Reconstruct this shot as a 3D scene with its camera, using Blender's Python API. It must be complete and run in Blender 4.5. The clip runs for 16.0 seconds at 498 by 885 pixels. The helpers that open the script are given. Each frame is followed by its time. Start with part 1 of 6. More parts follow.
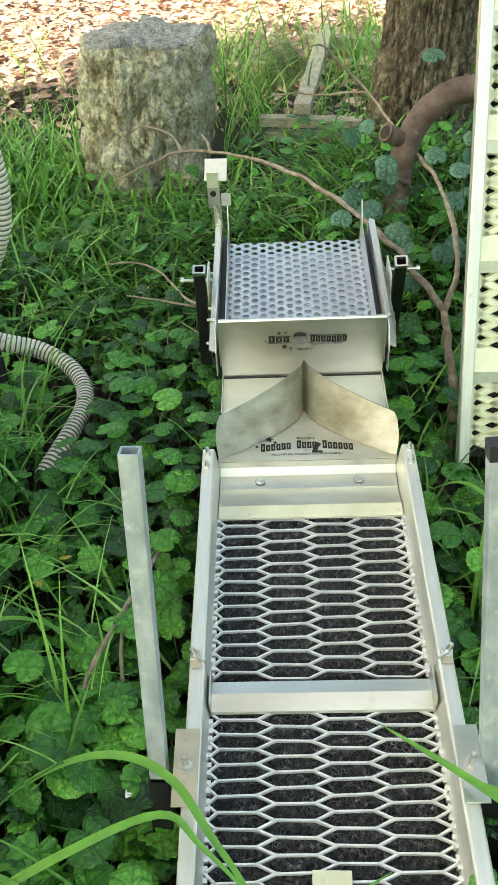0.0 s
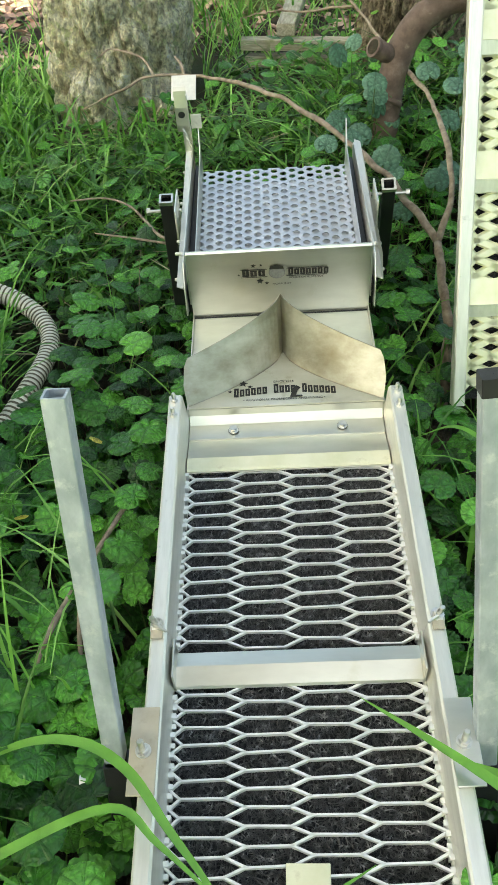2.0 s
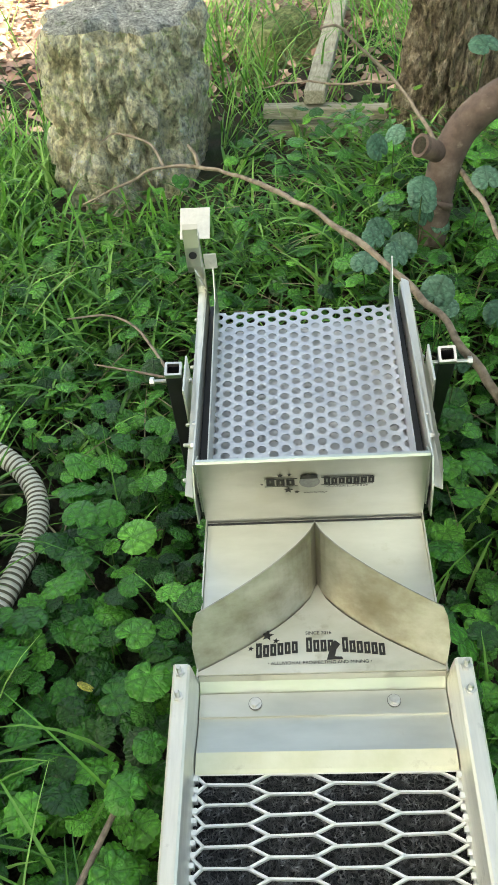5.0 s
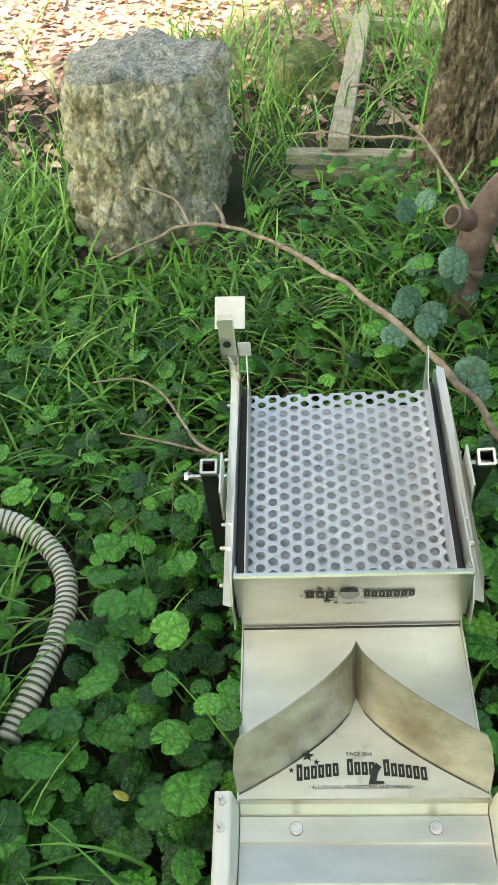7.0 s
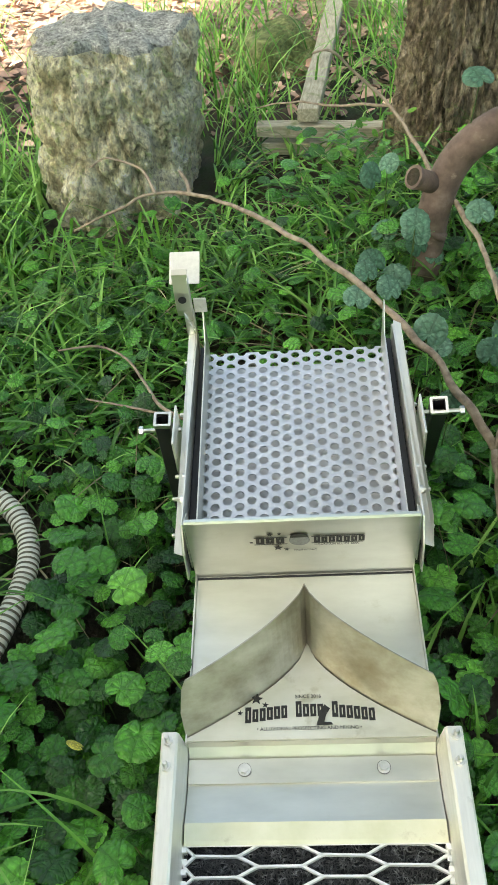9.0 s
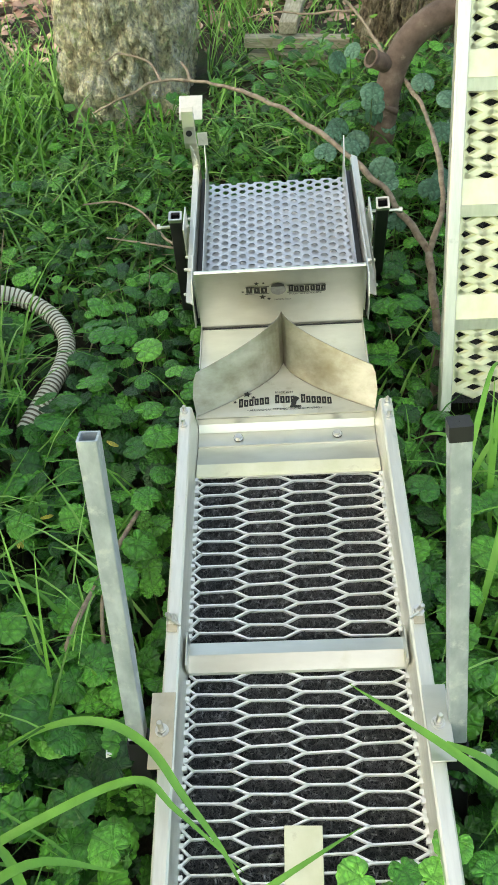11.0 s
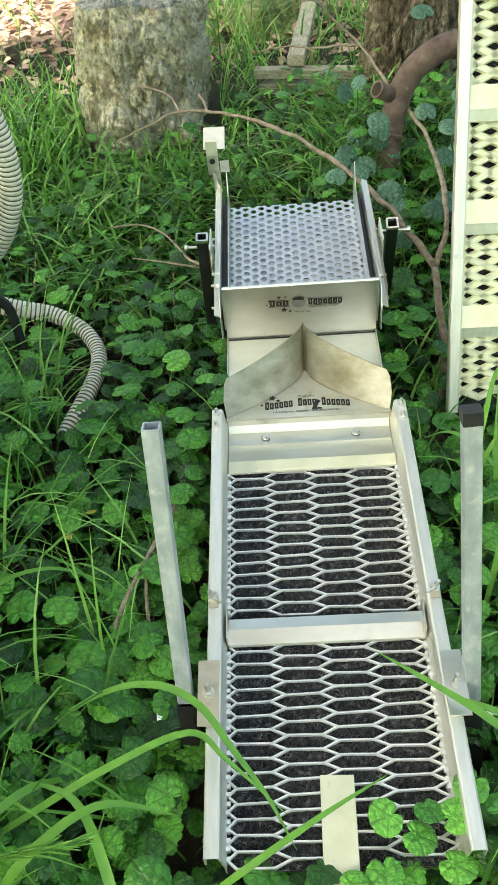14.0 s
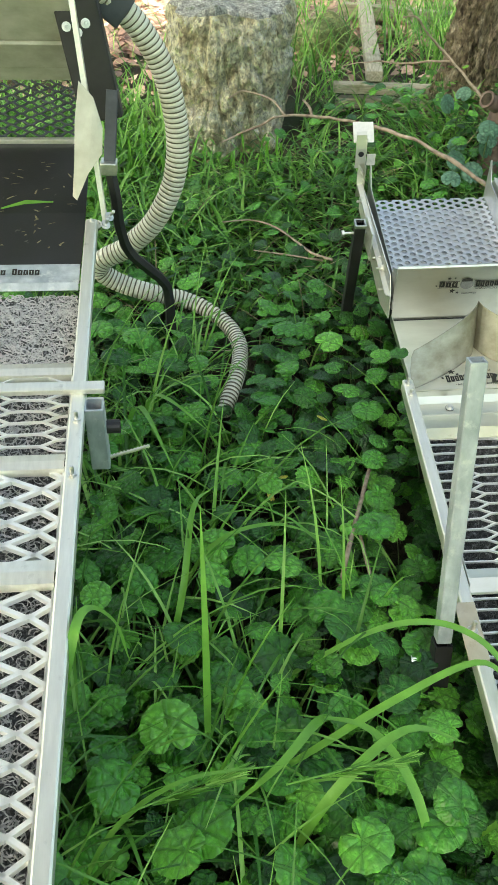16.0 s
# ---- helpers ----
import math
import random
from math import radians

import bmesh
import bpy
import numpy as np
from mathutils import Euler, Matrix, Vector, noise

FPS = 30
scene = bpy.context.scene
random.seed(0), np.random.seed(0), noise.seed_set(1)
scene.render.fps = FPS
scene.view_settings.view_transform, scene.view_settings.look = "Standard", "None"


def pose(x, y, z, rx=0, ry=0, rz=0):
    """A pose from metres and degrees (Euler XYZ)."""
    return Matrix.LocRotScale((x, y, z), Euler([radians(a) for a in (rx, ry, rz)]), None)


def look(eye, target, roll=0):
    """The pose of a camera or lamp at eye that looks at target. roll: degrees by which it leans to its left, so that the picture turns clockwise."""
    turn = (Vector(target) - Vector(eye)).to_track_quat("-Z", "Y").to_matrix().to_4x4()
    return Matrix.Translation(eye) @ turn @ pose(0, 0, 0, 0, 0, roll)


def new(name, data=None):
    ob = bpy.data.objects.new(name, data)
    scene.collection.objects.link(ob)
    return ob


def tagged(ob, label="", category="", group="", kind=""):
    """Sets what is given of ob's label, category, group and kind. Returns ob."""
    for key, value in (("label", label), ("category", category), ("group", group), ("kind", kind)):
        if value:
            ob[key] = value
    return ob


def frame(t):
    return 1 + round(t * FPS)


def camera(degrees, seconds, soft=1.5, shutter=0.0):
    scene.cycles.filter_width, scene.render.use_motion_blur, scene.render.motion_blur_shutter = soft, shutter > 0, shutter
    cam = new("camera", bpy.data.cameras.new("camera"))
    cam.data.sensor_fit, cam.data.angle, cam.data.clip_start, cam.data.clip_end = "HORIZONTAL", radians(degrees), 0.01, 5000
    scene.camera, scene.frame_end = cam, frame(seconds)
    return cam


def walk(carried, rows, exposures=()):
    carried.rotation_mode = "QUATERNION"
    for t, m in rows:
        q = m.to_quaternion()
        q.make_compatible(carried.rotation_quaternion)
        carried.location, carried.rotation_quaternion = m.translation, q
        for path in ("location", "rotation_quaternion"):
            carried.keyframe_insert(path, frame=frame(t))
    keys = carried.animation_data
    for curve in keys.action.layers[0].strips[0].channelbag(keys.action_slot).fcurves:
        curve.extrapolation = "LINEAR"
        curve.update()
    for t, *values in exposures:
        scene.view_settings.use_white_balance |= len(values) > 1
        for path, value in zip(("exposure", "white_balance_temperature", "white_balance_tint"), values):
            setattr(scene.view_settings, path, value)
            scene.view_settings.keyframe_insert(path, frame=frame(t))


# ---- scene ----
cam = camera(32.9, 16.0, 0.85)
METRES, EYE, TILT, LEAN, TURN = 1.9, 0.93, -38.0, 0.0, 0.0
ROWS = [
    (0.0, 0.0, 0.0, 0.0, 0.0, 0.0, -0.0),
    (0.5, 0.0059, 0.0175, -0.0216, -0.02, -0.08, 0.01),
    (1.0, 0.0158, 0.0193, -0.0407, -0.0, -1.67, 0.26),
    (1.5, 0.0172, 0.0317, -0.0386, 0.16, -3.34, 1.05),
    (2.0, 0.0199, 0.0565, -0.0055, 0.15, -3.21, 1.13),
    (2.5, 0.0201, 0.0762, 0.0305, 0.54, -2.25, 1.16),
    (3.0, 0.0201, 0.0933, 0.0531, 1.06, -1.33, 1.08),
    (3.5, 0.0221, 0.116, 0.0724, 1.45, -1.28, 1.15),
    (6.0, 0.0107, 0.1981, 0.1817, 1.7, -5.19, 0.93),
    (6.5, -0.0019, 0.1922, 0.2037, 1.71, -4.89, 0.71),
    (7.0, -0.0012, 0.1912, 0.2022, 1.68, -4.65, 0.67),
    (7.5, 0.0006, 0.192, 0.1985, 1.64, -4.68, 0.64),
    (8.0, 0.0183, 0.1915, 0.1874, 1.51, -4.66, 0.74),
    (8.5, 0.0252, 0.1903, 0.1834, 1.51, -4.68, 1.3),
    (9.0, 0.0257, 0.1897, 0.1729, 1.49, -4.73, 1.33),
    (9.5, 0.0191, 0.1399, 0.1317, 1.42, -4.85, 1.21),
    (10.0, 0.0199, 0.0621, 0.0614, 1.01, -5.97, 1.25),
    (12.5, 0.0212, -0.0231, 0.0335, 0.05, -4.82, 1.1),
    (13.0, 0.031, -0.0167, 0.0392, 1.11, -4.61, 0.65),
    (13.5, 0.0369, -0.0185, 0.0263, 1.51, -4.66, 1.83),
    (14.0, 0.0003, -0.0546, 0.0188, 0.32, -4.37, 1.85),
    (14.5, -0.0687, -0.0955, 0.0039, -2.85, -3.12, 2.35),
    (15.0, -0.1219, -0.1112, -0.0008, -4.04, -1.62, 2.15),
    (15.5, -0.1594, -0.0924, -0.0117, -4.04, -1.54, 0.75),
    (16.0, -0.2034, -0.073, -0.0297, -4.0, -2.0, 0.87),
]
walk(cam, [(t, pose(0, 0, EYE, TILT, LEAN, TURN) @ pose(METRES * x, METRES * y, METRES * z, 90 + pitch, roll, yaw)) for t, x, y, z, yaw, pitch, roll in ROWS], [(0.0, 1.79, 7900, -3), (4.0, 1.83, 7900, -2), (6.0, 1.90, 7900, -1), (10.0, 1.90, 7900, -1), (12.5, 1.84, 7900, -3), (16.0, 1.88, 7900, -4)])

# ---- light ----
world = bpy.data.worlds.new("world")
scene.world = world
world.use_nodes = True
_sky = world.node_tree.nodes.new("ShaderNodeTexSky")
_sky.sky_type = "NISHITA"
_sky.sun_disc = False
SUN_EL, SUN_AZ = 50.0, -125.0    # azimuth clockwise from +y (ahead): the sun stands behind to the left
_sky.sun_elevation = radians(SUN_EL)
_sky.sun_rotation = radians(SUN_AZ)
_sky.air_density, _sky.dust_density, _sky.ozone_density = 1.0, 4.5, 0.6
world.node_tree.links.new(_sky.outputs[0], world.node_tree.nodes["Background"].inputs[0])
world.node_tree.nodes["Background"].inputs[1].default_value = 0.15
sun_dir = Vector((math.sin(radians(SUN_AZ)) * math.cos(radians(SUN_EL)), math.cos(radians(SUN_AZ)) * math.cos(radians(SUN_EL)), math.sin(radians(SUN_EL))))
_sd = bpy.data.lights.new("sun", "SUN")
_sd.energy, _sd.angle, _sd.color = 5.0, radians(0.6), (1.0, 0.93, 0.82)
sun = new("sun", _sd)
sun.matrix_world = look(sun_dir * 20, (0, 0, 0))


# ---- materials ----
def material(name):
    m = bpy.data.materials.new(name)
    m.use_nodes = True
    nt = m.node_tree
    bsdf = nt.nodes["Principled BSDF"]

    def n(kind, **kw):
        node = nt.nodes.new(kind)
        for k, v in kw.items():
            if k in node.inputs:
                node.inputs[k].default_value = v
        return node
    return m, nt, bsdf, n, nt.links.new


def ramp(n, stops):
    r = n("ShaderNodeValToRGB")
    els = r.color_ramp.elements
    while len(els) < len(stops):
        els.new(0.5)
    for e, (p, c) in zip(els, stops):
        e.position, e.color = p, (*c, 1) if len(c) == 3 else c
    return r


def surface(name, stops, scale=40, detail=6, rough=(0.5, 0.7), metal=0.0, bump=0.2, bump_scale=200, stretch=(1, 1, 1), spots=None, per_piece=0.0, dist=0.002, rand="object", grain=0.0):
    """Two-scale noise colour, roughness and bump in the object's metres."""
    m, nt, b, n, link = material(name)
    tc = n("ShaderNodeTexCoord")
    mp = n("ShaderNodeMapping")
    mp.inputs["Scale"].default_value = stretch
    link(tc.outputs["Object"], mp.inputs[0])
    big = n("ShaderNodeTexNoise", Scale=scale, Detail=detail, Roughness=0.6)
    link(mp.outputs[0], big.inputs["Vector"])
    cr = ramp(n, stops)
    link(big.outputs[0], cr.inputs[0])
    col = cr.outputs[0]
    if spots:
        sc, lo, hi, sc_col = spots
        sp = n("ShaderNodeTexNoise", Scale=sc, Detail=5.0, Roughness=0.65)
        link(tc.outputs["Object"], sp.inputs["Vector"])
        sr = ramp(n, [(lo, (0, 0, 0)), (hi, (1, 1, 1))])
        link(sp.outputs[0], sr.inputs[0])
        mx = n("ShaderNodeMix")
        mx.data_type = "RGBA"
        link(sr.outputs[0], mx.inputs[0])
        link(col, mx.inputs[6])
        mx.inputs[7].default_value = (*sc_col, 1)
        col = mx.outputs[2]
    if per_piece:
        src = n("ShaderNodeObjectInfo").outputs["Random"] if rand == "object" else n("ShaderNodeNewGeometry").outputs["Random Per Island"]
        mr = n("ShaderNodeMapRange")
        mr.inputs[3].default_value, mr.inputs[4].default_value = 1 - per_piece, 1 + per_piece
        link(src, mr.inputs[0])
        hv = n("ShaderNodeHueSaturation")
        link(mr.outputs[0], hv.inputs["Value"])
        link(col, hv.inputs["Color"])
        col = hv.outputs[0]
    fine = n("ShaderNodeTexNoise", Scale=bump_scale, Detail=6.0, Roughness=0.7)
    link(mp.outputs[0], fine.inputs["Vector"])
    if grain:
        gm = n("ShaderNodeMapRange")
        gm.inputs[1].default_value, gm.inputs[2].default_value = 0.3, 0.7
        gm.inputs[3].default_value, gm.inputs[4].default_value = 1 - grain, 1 + grain
        link(fine.outputs[0], gm.inputs[0])
        gv = n("ShaderNodeHueSaturation")
        link(gm.outputs[0], gv.inputs["Value"])
        link(col, gv.inputs["Color"])
        col = gv.outputs[0]
    link(col, b.inputs["Base Color"])
    rr = n("ShaderNodeMapRange")
    rr.inputs[3].default_value, rr.inputs[4].default_value = rough
    link(big.outputs[0], rr.inputs[0])
    link(rr.outputs[0], b.inputs["Roughness"])
    bp = n("ShaderNodeBump", Strength=bump, Distance=dist)
    link(fine.outputs[0], bp.inputs["Height"])
    link(bp.outputs[0], b.inputs["Normal"])
    b.inputs["Metallic"].default_value = metal
    return m


STEEL = surface("brushed_steel", [(0.3, (0.62, 0.615, 0.535)), (0.7, (0.77, 0.765, 0.685))], 9, 8, (0.30, 0.46), 1.0, 0.03, 260, (1, 3, 3), (30, 0.6, 0.8, (0.62, 0.61, 0.50)))
STAINED = surface("heat_stained_steel", [(0.3, (0.24, 0.215, 0.155)), (0.5, (0.42, 0.40, 0.33)), (0.7, (0.57, 0.56, 0.49))], 13, 9, (0.33, 0.5), 0.9, 0.06, 220, (1, 2, 2), (13, 0.48, 0.78, (0.24, 0.205, 0.135)))
PLATE = surface("yellowed_steel_plate", [(0.3, (0.58, 0.56, 0.42)), (0.5, (0.72, 0.70, 0.56)), (0.7, (0.80, 0.78, 0.66))], 14, 8, (0.36, 0.52), 0.75, 0.04, 220, (1, 2, 2), (30, 0.6, 0.75, (0.52, 0.48, 0.32)))
ALU = surface("aluminium_rail", [(0.3, (0.74, 0.73, 0.66)), (0.7, (0.86, 0.85, 0.78))], 20, 8, (0.38, 0.55), 0.85, 0.05, 300, (8, 1, 8), (45, 0.62, 0.75, (0.62, 0.61, 0.55)))
TUBE = surface("galvanised_tube", [(0.3, (0.33, 0.38, 0.41)), (0.5, (0.45, 0.50, 0.53)), (0.7, (0.62, 0.67, 0.69))], 45, 8, (0.4, 0.6), 0.45, 0.08, 200, (1, 1, 0.4), (60, 0.55, 0.7, (0.66, 0.69, 0.68)))
GRID = surface("bare_aluminium_mesh", [(0.3, (0.82, 0.82, 0.79)), (0.7, (0.95, 0.95, 0.92))], 30, 6, (0.38, 0.52), 0.68, 0.06, 300)
YELLOWED = surface("yellowed_aluminium", [(0.3, (0.74, 0.74, 0.46)), (0.7, (0.88, 0.88, 0.68))], 25, 6, (0.4, 0.6), 0.3, 0.06, 300)
DULL = surface("dull_grey_metal", [(0.3, (0.52, 0.52, 0.52)), (0.7, (0.68, 0.68, 0.67))], 20, 6, (0.5, 0.7), 0.3, 0.05, 200)
PERF = surface("perforated_steel", [(0.3, (0.60, 0.60, 0.62)), (0.7, (0.72, 0.72, 0.73))], 25, 7, (0.34, 0.5), 0.85, 0.05, 300, (1, 1, 1), (18, 0.55, 0.75, (0.78, 0.78, 0.77)))
MOSS_MAT = surface("black_fibre_mat", [(0.35, (0.008, 0.009, 0.010)), (0.58, (0.045, 0.047, 0.050)), (0.75, (0.14, 0.145, 0.15))], 420, 5, (0.75, 0.95), 0.0, 1.0, 600, (1, 1, 1), (900, 0.66, 0.72, (0.16, 0.16, 0.15)), dist=0.006)
MOSS_GREY = surface("grey_fibre_mat", [(0.35, (0.03, 0.031, 0.033)), (0.55, (0.14, 0.145, 0.15)), (0.72, (0.42, 0.43, 0.44))], 360, 5, (0.7, 0.95), 0.0, 1.0, 500, dist=0.006)
FIBRE_GREY = surface("grey_fibre", [(0.3, (0.34, 0.34, 0.34)), (0.7, (0.62, 0.62, 0.61))], 200, 4, (0.5, 0.7), 0.0, 0.05, 500)
FIBRE_BLACK = surface("black_fibre", [(0.35, (0.016, 0.017, 0.018)), (0.55, (0.08, 0.083, 0.088)), (0.7, (0.30, 0.31, 0.32))], 160, 4, (0.45, 0.65), 0.0, 0.05, 500)
RUBBER = surface("black_rubber_sheet", [(0.3, (0.012, 0.013, 0.015)), (0.7, (0.03, 0.031, 0.034))], 12, 6, (0.35, 0.6), 0.0, 0.12, 350, (1, 1, 1), (70, 0.66, 0.72, (0.11, 0.11, 0.10)))
BLACK = surface("black_plastic", [(0.3, (0.008, 0.008, 0.009)), (0.7, (0.022, 0.022, 0.024))], 30, 5, (0.35, 0.6), 0.0, 0.1, 300)
GREYPLASTIC = surface("dark_grey_plastic", [(0.3, (0.045, 0.05, 0.06)), (0.7, (0.09, 0.10, 0.115))], 30, 5, (0.4, 0.6), 0.0, 0.1, 300)
DARKSTEEL = surface("dark_steel", [(0.3, (0.10, 0.10, 0.09)), (0.7, (0.22, 0.21, 0.19))], 60, 5, (0.4, 0.6), 0.8, 0.05, 300)
ZINC = surface("zinc_bolt", [(0.3, (0.6, 0.6, 0.56)), (0.7, (0.82, 0.81, 0.76))], 120, 4, (0.25, 0.45), 1.0, 0.05, 500)
INK = surface("dark_print", [(0.3, (0.015, 0.014, 0.012)), (0.7, (0.04, 0.038, 0.03))], 300, 4, (0.4, 0.6), 0.2, 0.02, 500)
ETCH = surface("grey_print", [(0.3, (0.28, 0.28, 0.27)), (0.7, (0.42, 0.42, 0.40))], 300, 4, (0.35, 0.5), 0.7, 0.02, 500)
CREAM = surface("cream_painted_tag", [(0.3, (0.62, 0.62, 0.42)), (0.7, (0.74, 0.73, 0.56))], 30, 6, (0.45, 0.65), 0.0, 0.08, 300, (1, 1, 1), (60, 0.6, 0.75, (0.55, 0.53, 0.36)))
TAPE = surface("beige_plate", [(0.3, (0.46, 0.40, 0.29)), (0.7, (0.60, 0.54, 0.42))], 40, 6, (0.3, 0.5), 0.35, 0.06, 300, (1, 1, 1), (50, 0.56, 0.75, (0.40, 0.34, 0.24)))
CLOTH = surface("cream_leather", [(0.3, (0.55, 0.52, 0.40)), (0.7, (0.72, 0.70, 0.58))], 30, 6, (0.7, 0.9), 0.0, 0.3, 400)
HOSE_PALE = surface("cream_hose_plastic", [(0.3, (0.72, 0.70, 0.55)), (0.7, (0.84, 0.82, 0.70))], 25, 6, (0.4, 0.6), 0.0, 0.08, 300)
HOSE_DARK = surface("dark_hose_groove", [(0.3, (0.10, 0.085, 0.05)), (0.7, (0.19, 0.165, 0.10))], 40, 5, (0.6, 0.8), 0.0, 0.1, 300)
ROCK = surface("lichened_granite", [(0.30, (0.20, 0.165, 0.09)), (0.42, (0.58, 0.52, 0.32)), (0.50, (0.82, 0.78, 0.55)), (0.64, (0.90, 0.88, 0.72))], 26, 14, (0.8, 0.95), 0.0, 1.0, 110, (1, 1, 0.7), (38, 0.55, 0.63, (0.56, 0.60, 0.32)), dist=0.03, grain=0.75)
MOSSY = surface("moss_covered_rock", [(0.3, (0.05, 0.08, 0.02)), (0.48, (0.16, 0.21, 0.07)), (0.6, (0.30, 0.33, 0.14)), (0.72, (0.44, 0.43, 0.28))], 22, 12, (0.85, 0.97), 0.0, 1.0, 120, dist=0.02, grain=0.6)
ROCK_TOP = surface("grey_granite_top", [(0.28, (0.16, 0.16, 0.14)), (0.5, (0.54, 0.55, 0.49)), (0.7, (0.78, 0.79, 0.73))], 60, 12, (0.8, 0.95), 0.0, 1.0, 190, (1, 1, 1), (30, 0.58, 0.7, (0.20, 0.24, 0.13)), dist=0.02, grain=0.8)
BARK = surface("furrowed_bark", [(0.32, (0.07, 0.052, 0.034)), (0.44, (0.24, 0.19, 0.125)), (0.56, (0.42, 0.35, 0.245)), (0.70, (0.58, 0.52, 0.40))], 45, 14, (0.85, 0.97), 0.0, 1.0, 120, (1, 1, 0.55), (40, 0.58, 0.66, (0.34, 0.33, 0.16)), dist=0.03, grain=0.8)
TWIG = surface("twig_bark", [(0.3, (0.16, 0.12, 0.085)), (0.55, (0.34, 0.27, 0.20)), (0.75, (0.46, 0.38, 0.29))], 70, 8, (0.75, 0.9), 0.0, 0.5, 300)
WOOD = surface("weathered_batten", [(0.3, (0.20, 0.185, 0.13)), (0.55, (0.38, 0.36, 0.27)), (0.75, (0.52, 0.50, 0.40))], 22, 9, (0.75, 0.92), 0.0, 0.5, 120, (1.2, 9, 9), (20, 0.6, 0.75, (0.16, 0.19, 0.08)))
RUST = surface("rusty_cast_iron", [(0.3, (0.08, 0.054, 0.042)), (0.55, (0.185, 0.13, 0.105)), (0.75, (0.32, 0.25, 0.21))], 30, 9, (0.7, 0.9), 0.1, 0.5, 180, (1, 1, 1), (40, 0.62, 0.75, (0.36, 0.28, 0.22)))
SMOKY = surface("smoky_plastic", [(0.3, (0.30, 0.30, 0.22)), (0.5, (0.48, 0.48, 0.38)), (0.7, (0.66, 0.66, 0.55))], 9, 8, (0.12, 0.3), 0.0, 0.05, 200)
LAWN = surface("far_lawn", [(0.3, (0.07, 0.12, 0.03)), (0.7, (0.16, 0.23, 0.07))], 3, 10, (0.7, 0.9), 0.0, 0.6, 40)
SOIL = surface("dark_soil", [(0.3, (0.012, 0.010, 0.006)), (0.5, (0.045, 0.034, 0.02)), (0.7, (0.10, 0.075, 0.045))], 18, 12, (0.85, 1.0), 0.0, 1.0, 60, (1, 1, 1), (5, 0.5, 0.62, (0.03, 0.05, 0.014)), dist=0.02)
MOULD = surface("leaf_mould", [(0.3, (0.10, 0.06, 0.045)), (0.5, (0.32, 0.21, 0.17)), (0.7, (0.52, 0.38, 0.32))], 45, 10, (0.8, 0.95), 0.0, 0.8, 90, dist=0.01)
LITTER = surface("fallen_leaves", [(0.3, (0.24, 0.13, 0.09)), (0.5, (0.46, 0.30, 0.24)), (0.7, (0.62, 0.47, 0.39))], 9, 5, (0.6, 0.85), 0.0, 0.3, 120, per_piece=0.5, rand="island")


